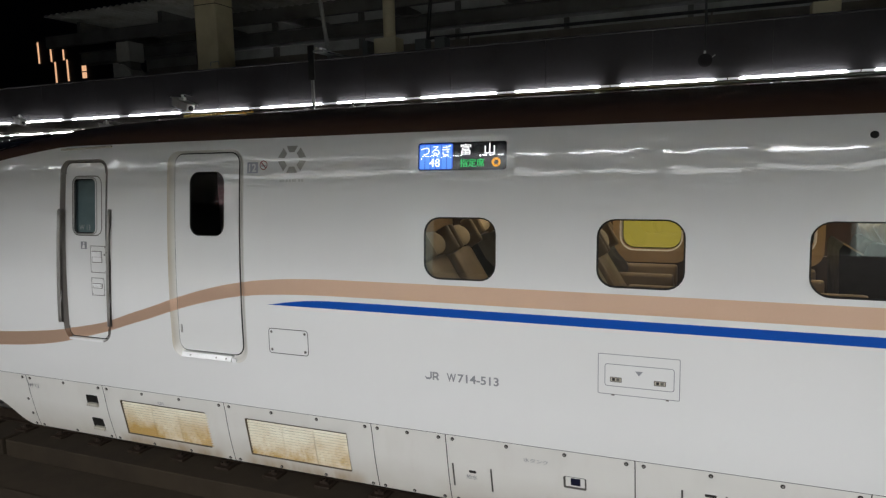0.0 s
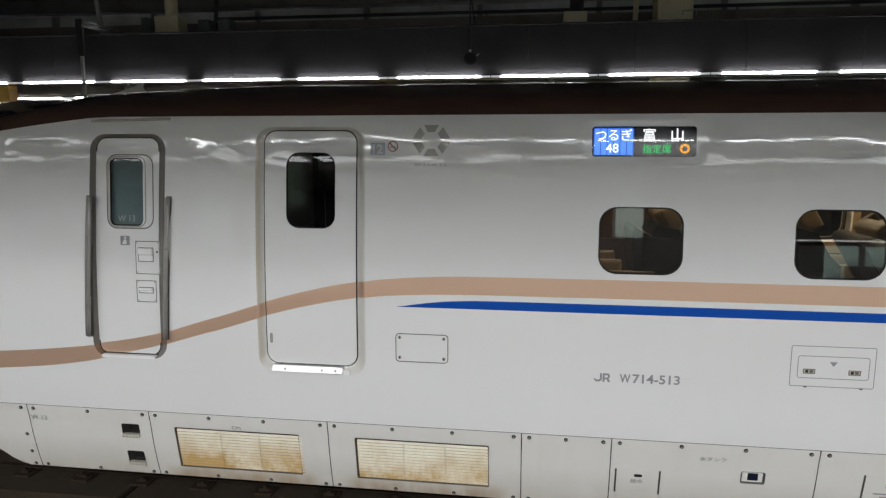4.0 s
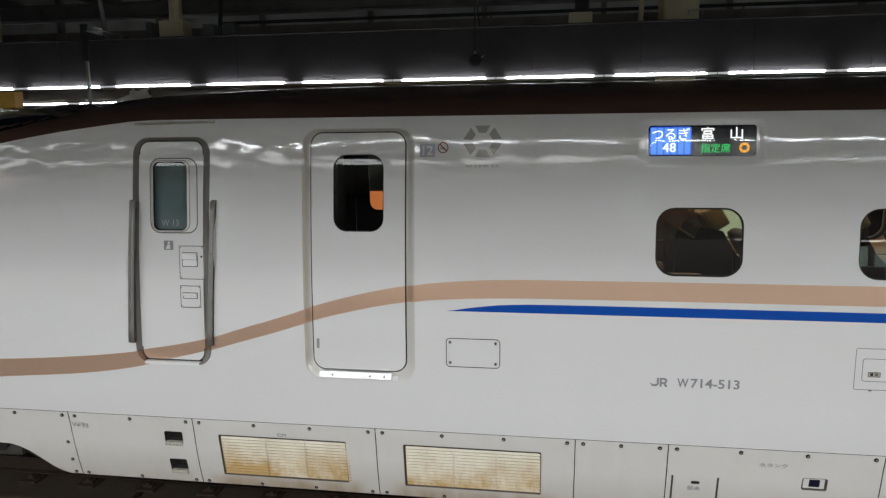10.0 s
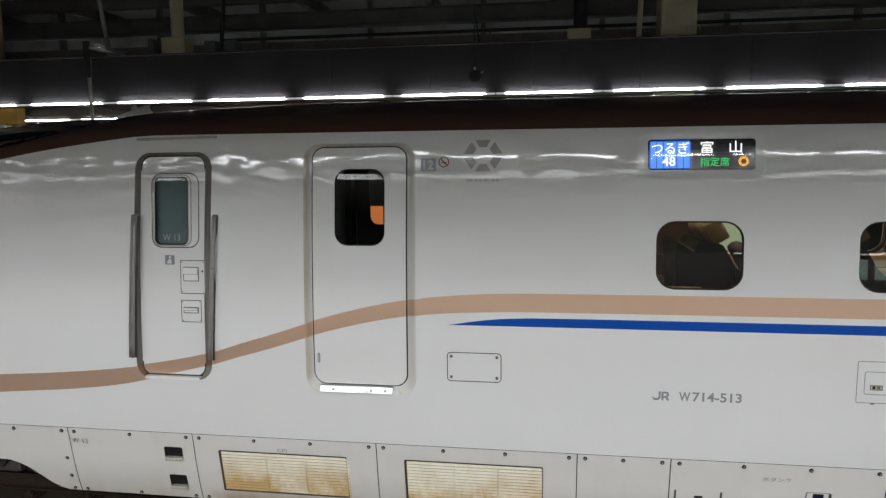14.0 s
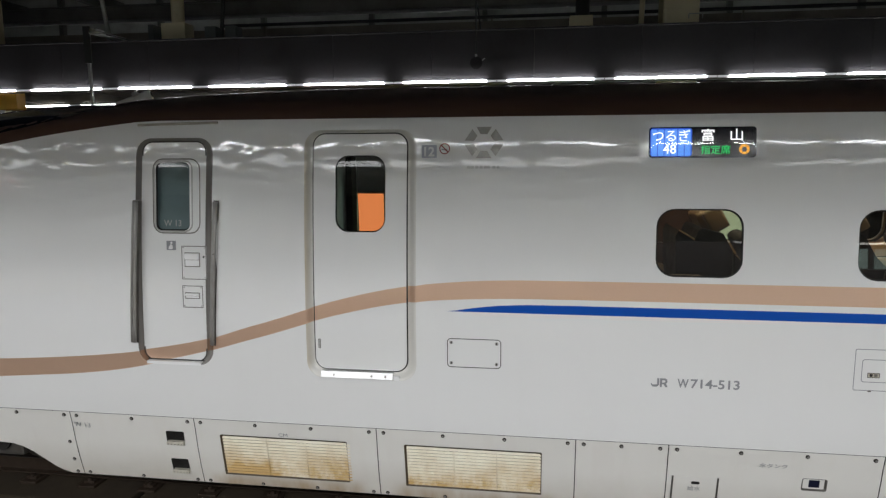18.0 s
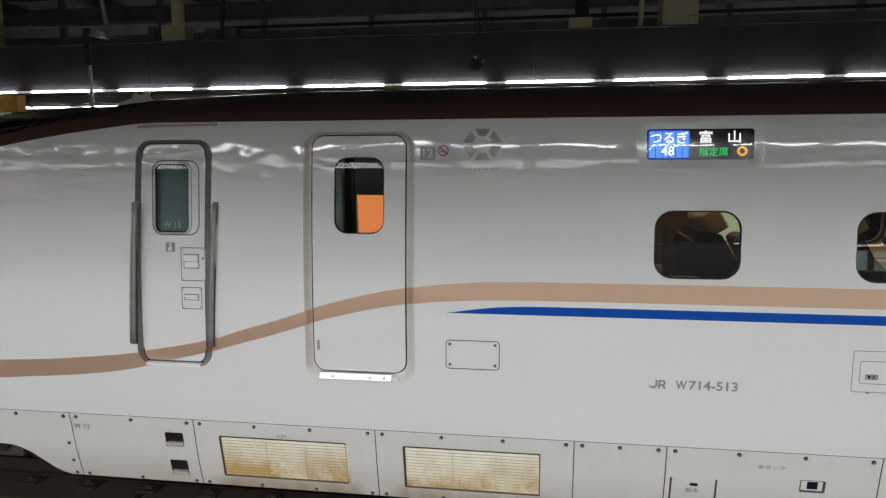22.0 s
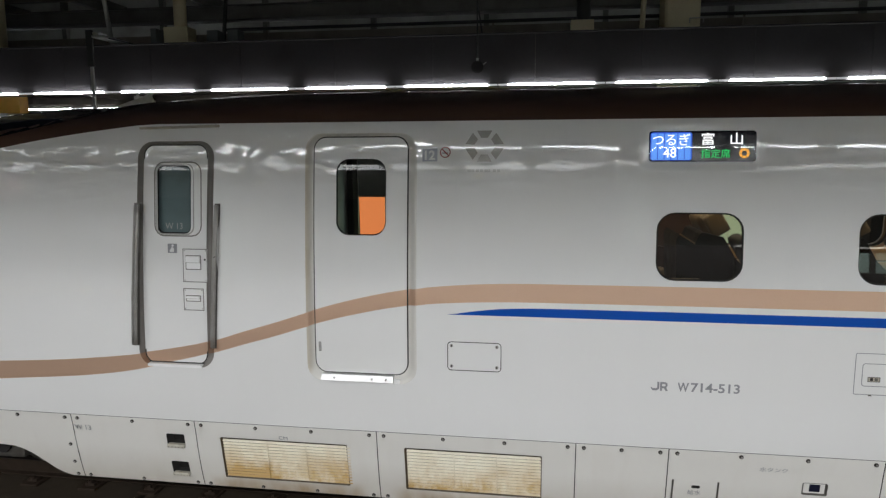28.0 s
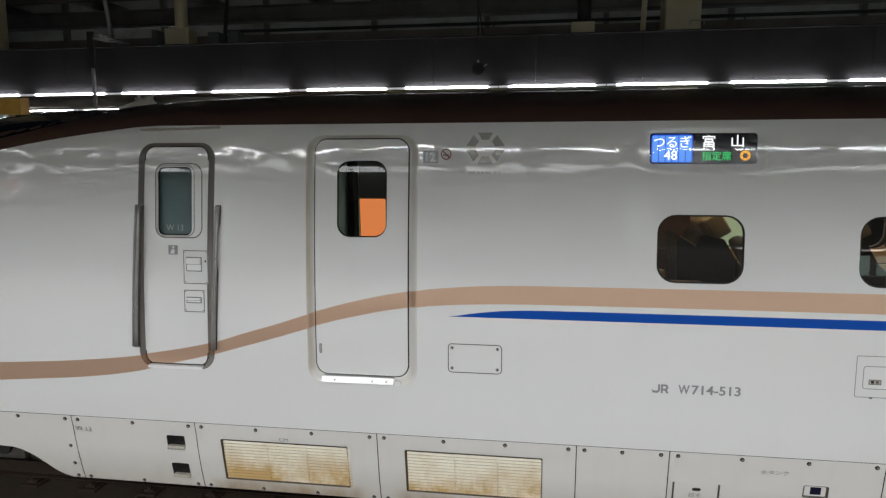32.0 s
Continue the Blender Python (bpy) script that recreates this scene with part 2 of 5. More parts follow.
# Stained concrete, its base colour lowered for the shade under the train.
CONCRETE = worn("stained_shade_dark_concrete", (0.031, 0.020, 0.009), 0.85, amount=0.5, scale=1.7, bump=0.5)
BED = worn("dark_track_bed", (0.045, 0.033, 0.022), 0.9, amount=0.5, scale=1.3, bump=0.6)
RAIL = worn("rusty_rail_steel", (0.032, 0.020, 0.012), 0.6, 0.2, amount=0.4, scale=9)
RAILTOP = worn("polished_rail_head", (0.2, 0.18, 0.165), 0.4, 1.0, amount=0.2, scale=9)
PAVING = worn("grey_platform_paving", (0.2, 0.2, 0.19), 0.6, amount=0.3, scale=2, bump=0.2)
YELLOW = worn("yellow_tactile_tile", (0.55, 0.38, 0.04), 0.6, amount=0.3, scale=5)
FASCIA = worn("charcoal_canopy_fascia", (0.070, 0.064, 0.067), 0.75, amount=0.25, scale=1.2, bump=0.05, spec=0.12)
ROOFSHEET = worn("pale_dusty_roof_sheet", (0.62, 0.61, 0.56), 0.7, amount=0.5, scale=1.5, bump=0.2)
HALLBEAM = worn("dusty_hall_beam_paint", (0.15, 0.144, 0.13), 0.6, amount=0.4, scale=2, bump=0.15)
SOFFIT = worn("grey_brown_canopy_soffit", (0.2, 0.18, 0.155), 0.6, amount=0.35, scale=2, bump=0.1)
UPSTAND = worn("brown_dusty_upstand", (0.19, 0.165, 0.135), 0.7, amount=0.45, scale=1.6, bump=0.2)
BLACKLEAF = Mat("matt_black_door_lining", (0.008, 0.008, 0.008), 0.9, 0, 0, 0.1).m
ROOFGREY = worn("dusty_grey_roof_sheet", (0.42, 0.42, 0.39), 0.7, amount=0.4, scale=1.5, bump=0.2)
BEAMGREY = worn("grey_painted_beam", (0.035, 0.034, 0.031), 0.6, amount=0.35, scale=2, bump=0.15)
CREAM = worn("cream_column_cladding", (0.7, 0.62, 0.4), 0.55, amount=0.25, scale=2, bump=0.1)
CCTV = worn("off_white_camera_case", (0.8, 0.79, 0.72), 0.45, amount=0.2, scale=8, bump=0.02)
GALV = worn("galvanised_pipe", (0.4, 0.4, 0.38), 0.45, 0.6, amount=0.3, scale=6, bump=0.08)
LAMPBODY = worn("white_lamp_housing", (0.7, 0.7, 0.68), 0.4, amount=0.15, scale=8, bump=0.02)
TUBE = Mat("lit_fluorescent_tube", (0.9, 0.9, 0.9), 0.3).glow((0.9, 0.95, 1.0), TUBE_LIGHT).m
ORANGE = Mat("lit_orange_panel", (0.75, 0.3, 0.1), 0.5).glow((1.0, 0.3, 0.1), 1.0).m
LIME = Mat("lit_yellow_green_panel", (0.6, 0.6, 0.1), 0.5).glow((1.0, 0.94, 0.2), 1.1).m
PALEMINT = Mat("lit_pale_green_panel", (0.6, 0.7, 0.6), 0.5).glow((0.72, 1.0, 0.9), 1.5).m
SIGNORANGE = worn("orange_sign_panel", (0.78, 0.42, 0.05), 0.5, amount=0.2, scale=5, bump=0.02)
SIGNYELLOW = worn("yellow_sign_panel", (0.75, 0.55, 0.14), 0.5, amount=0.15, scale=5, bump=0.02)
FARWALL = worn("dark_grey_barrier", (0.15, 0.16, 0.15), 0.7, amount=0.3, scale=1.5)
NIGHT = worn("dark_tower_wall", (0.03, 0.03, 0.035), 0.6, amount=0.2, scale=0.2)
WARMWIN = Mat("lit_warm_window", (0.4, 0.2, 0.1), 0.5).glow((1.0, 0.55, 0.3), 0.8).m
STRIP = Mat("lit_strip_diffuser", (0.9, 0.9, 0.9), 0.3).glow((0.95, 0.98, 1.0), NEAR_LIGHT * 0.42).m
PANEL = Mat("lit_panel_diffuser", (0.9, 0.9, 0.9), 0.3).glow((0.957, 0.968, 0.983), NEAR_LIGHT * 0.46).m
DIMSTRIP = Mat("dimmed_strip_diffuser", (0.9, 0.9, 0.9), 0.3).glow((0.95, 0.98, 1.0), NEAR_LIGHT * 0.12).m
# Housing between the tubes; its glow stands in for light falling on it.
LAMPEND = Mat("glowing_lamp_gap_housing", (0.8, 0.8, 0.8), 0.4).glow((0.95, 0.96, 1.0), 0.4).m
DIMPANEL = Mat("dim_panel_diffuser", (0.9, 0.9, 0.9), 0.3).glow((0.957, 0.968, 0.983), NEAR_LIGHT * 0.085).m
MINT = worn("pale_green_screen_panel", (0.21, 0.28, 0.25), 0.5, amount=0.15, scale=4)
CABINLIGHT = Mat("warm_cabin_light", (0.9, 0.85, 0.7), 0.5).glow((1.0, 0.86, 0.64), 14.0).m


# ---- mesh helpers ----
def fresh(verts, faces, name, smooth=False):
    me = bpy.data.meshes.new(name)
    me.from_pydata([tuple(v) for v in verts], [], faces)
    if smooth:
        me.polygons.foreach_set("use_smooth", [True] * len(me.polygons))
    me.update()
    return me


def link(name, me, mat, parent=None, label=""):
    if not me.materials:
        me.materials.append(mat)
    ob = new(name, me)
    ob.parent = parent
    if label:
        ob["label"] = label
    return ob


def part(name, bm, mat, parent, label="", smooth=False):
    me = bpy.data.meshes.new(name)
    if smooth:
        for f in bm.faces:
            f.smooth = True
    bm.to_mesh(me)
    bm.free()
    return link(name, me, mat, parent, label)


def box(bm, x0, x1, y0, y1, z0, z1, bevel=0.0, m=None):
    vs = [bm.verts.new((x, y, z)) for x in (x0, x1) for y in (y0, y1) for z in (z0, z1)]
    fs = [bm.faces.new([vs[i] for i in q]) for q in ((0, 1, 3, 2), (4, 6, 7, 5), (0, 4, 5, 1), (2, 3, 7, 6), (0, 2, 6, 4), (1, 5, 7, 3))]
    if m is not None:
        bmesh.ops.transform(bm, matrix=m, verts=vs)
    if bevel:
        es = list({e for f in fs for e in f.edges})
        bmesh.ops.bevel(bm, geom=es, offset=bevel, segments=2, affect="EDGES", profile=0.6)
    return bm


def boxed(*a, **k):
    return box(bmesh.new(), *a, **k)


def rod(bm, a, b, r, n=10, r2=None, caps=True):
    a, b = Vector(a), Vector(b)
    d = b - a
    m = Matrix.Translation((a + b) / 2) @ d.to_track_quat("Z", "Y").to_matrix().to_4x4()
    bmesh.ops.create_cone(bm, cap_ends=caps, segments=n, radius1=r, radius2=r if r2 is None else r2, depth=d.length, matrix=m)
    return bm


def rodded(*a, **k):
    return rod(bmesh.new(), *a, **k)


def tube(points, r, n=8):
    """One round bar bent through points."""
    bm = bmesh.new()
    ps = [Vector(p) for p in points]
    rows = []
    for i, p in enumerate(ps):
        d = (ps[min(i + 1, len(ps) - 1)] - ps[max(i - 1, 0)]).normalized()
        a = d.cross(Vector((0, 0, 1)) if abs(d.z) < 0.9 else Vector((0, 1, 0))).normalized()
        b = d.cross(a)
        rows.append([bm.verts.new(p + r * (math.cos(2 * math.pi * k / n) * a + math.sin(2 * math.pi * k / n) * b)) for k in range(n)])
    for u, w in zip(rows, rows[1:]):
        for k in range(n):
            bm.faces.new((u[k], u[(k + 1) % n], w[(k + 1) % n], w[k]))
    bm.faces.new(rows[0][::-1])
    bm.faces.new(rows[-1])
    bmesh.ops.recalc_face_normals(bm, faces=bm.faces[:])
    return bm


def empty(name, m=None):
    e = new(name)
    e.empty_display_size = 0.2
    if m is not None:
        e.matrix_world = m
    return e


# ---- the train's surface ----
ROOF_TOP, HALF = 3.62, 1.69
_u = np.linspace(0, 1, 60)[:, None]
_c = [np.array(p) for p in ((0.107, 3.12), (0.154, 3.50), (0.62, ROOF_TOP), (HALF, ROOF_TOP))]
_arc = (1 - _u) ** 3 * _c[0] + 3 * _u * (1 - _u) ** 2 * _c[1] + 3 * _u * _u * (1 - _u) * _c[2] + _u ** 3 * _c[3]
_zl = np.linspace(0.1, 3.12, 200)
_yl = np.where(_zl > 1.6, 0.107 * (np.clip(_zl - 1.6, 0, None) / 1.52) ** 1.8, np.where(_zl < 1.4, 0.02 * (np.clip(1.4 - _zl, 0, None) / 0.515) ** 2.46, 0))
PROFILE_Z = np.concatenate([_zl, _arc[1:, 1]])
PROFILE_Y = np.concatenate([_yl, _arc[1:, 0]])
PROFILE_S = np.concatenate([[0], np.cumsum(np.hypot(np.diff(PROFILE_Y), np.diff(PROFILE_Z)))])
SKIRT_TOP, SKIRT_LOW, NOSE, TAIL = 0.893, 0.287, -12.2, 14.0


def roof_top(x):
    d = np.clip(-3.8 - x, 0, None)
    return ROOF_TOP - 0.046 * d * d / (1 + 0.0065 * d * d)


def narrow(x):
    d = np.clip(-4.5 - x, 0, None)
    return 1 - 0.0085 * d * d


def shell(x, z, inset=0.0, far=False):
    """Points of the car's side, for arrays of x and of the height before the nose's slope squeezes it."""
    x, z = spread(np.asarray(x, float)), np.asarray(z, float)
    y = HALF - (HALF - np.interp(z, PROFILE_Z, PROFILE_Y)) * narrow(x) + inset
    zz = np.where(z > 1, 1 + (z - 1) * (roof_top(x) - 1) / (ROOF_TOP - 1), z)
    return np.stack([x, 2 * HALF - y if far else y, zz], -1)


def facing(x, z, far=False):
    e = 0.004
    a = shell(x + e, z, far=far) - shell(x - e, z, far=far)
    b = shell(x, z + e, far=far) - shell(x, z - e, far=far)
    n = np.cross(a, b)
    n /= np.linalg.norm(n, axis=-1, keepdims=True)
    return -n if far else n


def border(x):
    """Where the white side meets the brown roof."""
    return 3.256 - 0.121 * np.clip(-3.3 - np.asarray(x, float), 0, None) ** 1.087


def rrect(x0, x1, z0, z1, r, n=7):
    out = []
    for cx, cz, a in ((x1 - r, z1 - r, 0), (x0 + r, z1 - r, 90), (x0 + r, z0 + r, 180), (x1 - r, z0 + r, 270)):
        out += [(cx + r * math.cos(radians(a + 90 * i / (n - 1))), cz + r * math.sin(radians(a + 90 * i / (n - 1)))) for i in range(n)]
    return out


def refine(loop, step=0.09):
    out = []
    for (a, b), (c, d) in zip(loop, loop[1:] + loop[:1]):
        k = max(1, int(math.hypot(c - a, d - b) / step))
        out += [(a + (c - a) * i / k, b + (d - b) * i / k) for i in range(k)]
    return out


def inside(p, loop):
    q, r = np.array(loop), np.roll(np.array(loop), -1, 0)
    hit = np.zeros(len(p), bool)
    for (x0, y0), (x1, y1) in zip(q, r):
        if y0 != y1:
            hit ^= ((y0 > p[:, 1]) != (y1 > p[:, 1])) & (p[:, 0] < (x1 - x0) * (p[:, 1] - y0) / (y1 - y0) + x0)
    return hit


def patch(name, outer, holes, mat, parent, inset=0.0, step=0.1, far=False, label="", bulge=None):
    """A piece of the car's skin within one loop and outside others, triangulated, with the surface's own normals."""
    loops = [refine(outer)] + [refine(h) for h in holes]
    pts, edges = [], []
    for l in loops:
        k = len(pts)
        pts += l
        edges += [(k + i, k + (i + 1) % len(l)) for i in range(len(l))]
    a = np.array(loops[0])
    xs, zs = np.arange(a[:, 0].min() + step / 2, a[:, 0].max(), step), np.arange(a[:, 1].min() + step / 4, a[:, 1].max(), step / 2)
    g = np.stack(np.meshgrid(xs, zs), -1).reshape(-1, 2)
    keep = inside(g, loops[0])
    for h in loops[1:]:
        keep &= ~inside(g, h)
    pts += [tuple(p) for p in g[keep]]
    vs, _, fs, *_ = delaunay_2d_cdt([Vector(p) for p in pts], edges, [], 0, 1e-5)
    v = np.array([tuple(p) for p in vs])
    mid = np.array([v[list(f)].mean(0) for f in fs])
    ok = inside(mid, loops[0])
    for h in loops[1:]:
        ok &= ~inside(mid, h)
    fs = [tuple(f) if not far else tuple(reversed(f)) for f, k in zip(fs, ok) if k]
    deep = inset if bulge is None else inset + bulge(v[:, 0], v[:, 1])
    me = fresh(shell(v[:, 0], v[:, 1], deep, far), fs, name, True)
    if bulge is None:
        me.normals_split_custom_set_from_vertices([tuple(n) for n in facing(v[:, 0], v[:, 1], far)])
    return link(name, me, mat, parent, label)


def ring(name, a, b, da, db, mat, parent, far=False, label=""):
    """A band between two loops of the same count at two depths."""
    a, b = np.array(a), np.array(b)
    n = len(a)
    v = np.concatenate([shell(a[:, 0], a[:, 1], da, far), shell(b[:, 0], b[:, 1], db, far)])
    f = [(i, (i + 1) % n, n + (i + 1) % n, n + i) for i in range(n)]
    return link(name, fresh(v, f if far else [tuple(reversed(q)) for q in f], name, True), mat, parent, label)


def dish(name, a, b, depth, mat, parent, label="", steps=9, lip=0.0):
    """A rounded pressing that rolls from the skin down to an inner edge."""
    a, b = np.array(a), np.array(b)
    n, v = len(a), []
    for i in range(steps + 1):
        t = i / steps
        p = a + (b - a) * t
        v.append(shell(p[:, 0], p[:, 1], depth * t * t * (3 - 2 * t) - lip * math.sin(math.pi * min(t * 2.2, 1))))
    f = [(k * n + i, (k + 1) * n + i, (k + 1) * n + (i + 1) % n, k * n + (i + 1) % n) for k in range(steps) for i in range(n)]
    return link(name, fresh(np.concatenate(v), f, name, True), mat, parent, label)


def plate(name, x0, x1, z0, z1, r, proud, mat, parent, depth=0.012, label="", n=4):
    """A thin rounded plate that follows the side and stands proud of it."""
    loop = np.array(rrect(x0, x1, z0, z1, r, n))
    k = len(loop)
    v = np.concatenate([shell(loop[:, 0], loop[:, 1], -proud), shell(loop[:, 0], loop[:, 1], depth - proud)])
    f = [tuple(range(k))] + [((i + 1) % k, i, k + i, k + (i + 1) % k) for i in range(k)]
    return link(name, fresh(v, f, name), mat, parent, label)


def outline(name, x0, x1, z0, z1, r, w, mat, parent, proud=0.0015, n=5):
    return ring(name, rrect(x0, x1, z0, z1, r, n), rrect(x0 + w, x1 - w, z0 + w, z1 - w, max(r - w, 0.002), n), -proud, -proud, mat, parent)


def lettering(name, text, x, z, height, mat, parent, proud=0.002, width=None, slope=0.0, label="", low=False, bold=0.0):
    """Words set on the side with the built-in font; height is that of a capital, x and z the lower left corner."""
    cu = bpy.data.curves.new(name, "FONT")
    cu.body, cu.size, cu.resolution_u, cu.offset = text, height / 0.69, 3, bold * height
    ob = bpy.data.objects.new(name, cu)
    scene.collection.objects.link(ob)
    me = ob.evaluated_get(bpy.context.evaluated_depsgraph_get()).to_mesh()
    v = np.array([tuple(p.co) for p in me.vertices])
    f = [tuple(p.vertices) for p in me.polygons]
    bpy.data.objects.remove(ob)
    bpy.data.curves.remove(cu)
    v[:, 0] -= v[:, 0].min()
    if width:
        v[:, 0] *= width / v[:, 0].max()
    px, pz = x + v[:, 0], z + v[:, 1] + slope * v[:, 0]
    return link(name, fresh(shell(px, pz, -proud + (lip(px, pz) if low else 0)), f, name), mat, parent, label)


def shape(name, pts, mat, parent, proud=0.002, label=""):
    """A flat printed figure on the side."""
    a = np.array(pts, float)
    if np.sum(a[:, 0] * np.roll(a[:, 1], -1) - np.roll(a[:, 0], -1) * a[:, 1]) < 0:
        a = a[::-1]
    return link(name, fresh(shell(a[:, 0], a[:, 1], -proud), [tuple(range(len(a)))], name), mat, parent, label)


def pairs(a, b, k=8):
    """Two matching loops with points added along the straight sides."""
    p, q = np.array(rrect(*a)), np.array(rrect(*b))
    out = []
    for l in (p, q):
        m = np.roll(l, -1, 0)
        out.append(np.concatenate([[u + (w - u) * i / k for i in range(k)] if j % 7 == 6 else [u] for j, (u, w) in enumerate(zip(l, m))]))
    return out


# ---- the train ----
train = tagged(empty("train"), "white high-speed train end car with copper band and blue line", "train")

DOOR_OUT, DOOR_IN = (-1.952, -1.080, 1.288, 3.172, 0.13), (-1.900, -1.150, 1.343, 3.150, 0.10)
CAB_OUT, CAB_IN = (-3.366, -2.708, 1.347, 3.122, 0.125), (-3.340, -2.785, 1.360, 3.098, 0.085)
SIGN_OUT, SIGN_IN = (0.500, 1.337, 2.885, 3.222, 0.08), (0.569, 1.268, 2.956, 3.167, 0.022)
FAR_WINDOWS = [0.47] + [1.99 + 1.285 * i for i in range(5)]
WINDOWS = [0.916 + 1.285 * i for i in range(6)]
FAR_DOOR = (-2.472, -1.722, 1.345, 3.16, 0.10)


def pane_rect(c, grow=0.0):
    return (c - 0.285 - grow, c + 0.285 + grow, 2.130 - grow, 2.606 + grow, 0.125 + grow)


def slant(loop):
    """The crew door leans a little with the nose."""
    return [(x - 0.04 * (3.1 - z) / 1.75, z) for x, z in loop]


def far_rect(c, grow=0.0):
    return (c - 0.322 - grow, c + 0.322 + grow, 1.978 - grow, 2.642 + grow, 0.147 + grow)


def side_loop():
    xs = np.arange(NOSE, TAIL + 0.01, 0.2)
    return [(float(x), SKIRT_TOP + 0.001) for x in xs] + [(float(x), float(border(x))) for x in xs[::-1]]


side = patch("side_wall", side_loop(), [rrect(*DOOR_OUT), slant(rrect(*CAB_OUT)), rrect(*SIGN_OUT)] + [rrect(*pane_rect(c)) for c in WINDOWS], WHITE, train)
patch("side_wall", side_loop(), [rrect(*FAR_DOOR)] + [rrect(*far_rect(c)) for c in FAR_WINDOWS], WHITE, train, far=True, step=0.16)


def sink(x):
    """How far the roof's crown dips behind the cab, beyond the nose's own slope."""
    return np.interp(x, (-12.2, -8, -6.5, -5.67, -5.1, -4.56, -4.07, -3.76, -3.4, -3.0, -2.5, -2.0, 14.0), (0, 0.04, 0.085, 0.13, 0.123, 0.125, 0.15, 0.111, 0.083, 0.067, 0.051, 0.044, 0.042))


def build_roof():
    xs = np.concatenate([np.arange(NOSE, -2.5, 0.12), np.arange(-2.5, TAIL + 0.01, 0.5)])
    rows, normals = [], []
    for x in xs:
        s0 = np.interp(border(x), PROFILE_Z, PROFILE_S)
        s = s0 + (PROFILE_S[-1] - s0) * np.linspace(0, 1, 26)
        z, y = np.interp(s, PROFILE_S, PROFILE_Z), np.interp(s, PROFILE_S, PROFILE_Y)
        near = np.stack([np.full(26, spread(x)), HALF - (HALF - y) * narrow(x), np.where(z > 1, 1 + (z - 1) * (roof_top(x) - 1) / (ROOF_TOP - 1), z)], -1)
        near[:, 2] -= sink(x) * np.clip((s - s0) / 0.5, 0, 1)
        far = near[-2::-1] * (1, -1, 1) + (0, 2 * HALF, 0)
        rows.append(np.concatenate([near, far]))
    n = len(rows[0])
    f = [(i * n + j, (i + 1) * n + j, (i + 1) * n + j + 1, i * n + j + 1) for i in range(len(xs) - 1) for j in range(n - 1)]
    roof = link("roof", fresh(np.concatenate(rows), f, "roof", True), BROWN, train, "dark brown glossy roof")
    glass_rows = [(r, j0) for x, r in zip(xs, rows) if -8.5 < x < -3.5 for j0 in [float(np.interp(x, (-8.5, -6.5, -5.0, -4.4, -4.1, -3.9, -3.7, -3.5), (1, 1, 1.5, 2, 3, 4.5, 8, 17)))]]
    v = np.concatenate([np.stack([np.interp(np.linspace(j, n - 1 - j, 25), np.arange(n), r[:, c]) for c in range(3)], -1) for r, j in glass_rows]) + (0, 0, 0.008)
    f = [(i * 25 + j, (i + 1) * 25 + j, (i + 1) * 25 + j + 1, i * 25 + j + 1) for i in range(len(glass_rows) - 1) for j in range(24)]
    link("windscreen", fresh(v, f, "windscreen", True), WINDSCREEN, train, "black glossy cab windscreen")
    return roof


build_roof()
part("end_wall", boxed(TAIL - 0.03, TAIL, 0.12, 3.26, 0.4, 3.25), WHITE, train)
part("nose_cap", boxed(NOSE, NOSE + 0.02, 0.95, 2.43, 0.7, 1.5), WHITE, train)

# the passenger door: chamfered surround, leaf with its pane, metal sill
dish("door_surround", pairs(DOOR_OUT, DOOR_IN)[0], pairs(DOOR_OUT, DOOR_IN)[1], 0.042, SURROUND, train, label="grime-edged off-white door surround")
door = patch("passenger_door", rrect(-1.890, -1.160, 1.353, 3.140, 0.090), [rrect(-1.714, -1.324, 2.412, 2.982, 0.1)], WHITE, train, inset=0.036)
ring("seal", rrect(-1.925, -1.125, 1.318, 3.164, 0.115), rrect(-1.870, -1.180, 1.373, 3.120, 0.080), 0.047, 0.047, RUBBER, door, label="black rubber seal")
ring("window_gasket", rrect(-1.714, -1.324, 2.412, 2.982, 0.1), rrect(-1.706, -1.332, 2.420, 2.974, 0.094), 0.034, 0.05, RUBBER, door)


def sheet(name, x0, x1, z0, z1, r, inset, mat, parent, far=False):
    """A thin pane that follows the side."""
    ob = patch(name, rrect(x0, x1, z0, z1, r), [], mat, parent, inset, 0.08, far)
    ob.visible_shadow = False
    return ob


sheet("pane", -1.710, -1.328, 2.416, 2.978, 0.096, 0.044, DOORPANE, door)
plate("grip_slot", -1.866, -1.846, 1.512, 1.588, 0.008, -0.0345, PALEPRINT, door)
outline("slot_edge", -1.866, -1.846, 1.512, 1.588, 0.008, 0.004, DULL, door, -0.0335)
sill = link("door_sill", fresh([(x, y, z) for x in (-1.832, -1.268) for y, z in ((-0.016, 1.299), (-0.016, 1.294), (0.05, 1.294), (0.05, 1.343), (0.004, 1.343))], [(0, 1, 2, 3, 4), (9, 8, 7, 6, 5), (0, 5, 6, 1), (1, 6, 7, 2), (2, 7, 8, 3), (3, 8, 9, 4), (4, 9, 5, 0)], "door_sill"), MIRROR, train, "bright polished metal door sill")
for x in (-1.74, -1.44, -1.33):
    plate("sill_bolt", x, x + 0.014, 1.312, 1.326, 0.006, 0.014, STEEL, sill, 0.014)
plate("sill_bracket", -1.262, -1.214, 1.29, 1.325, 0.006, 0.004, CHROME, train)

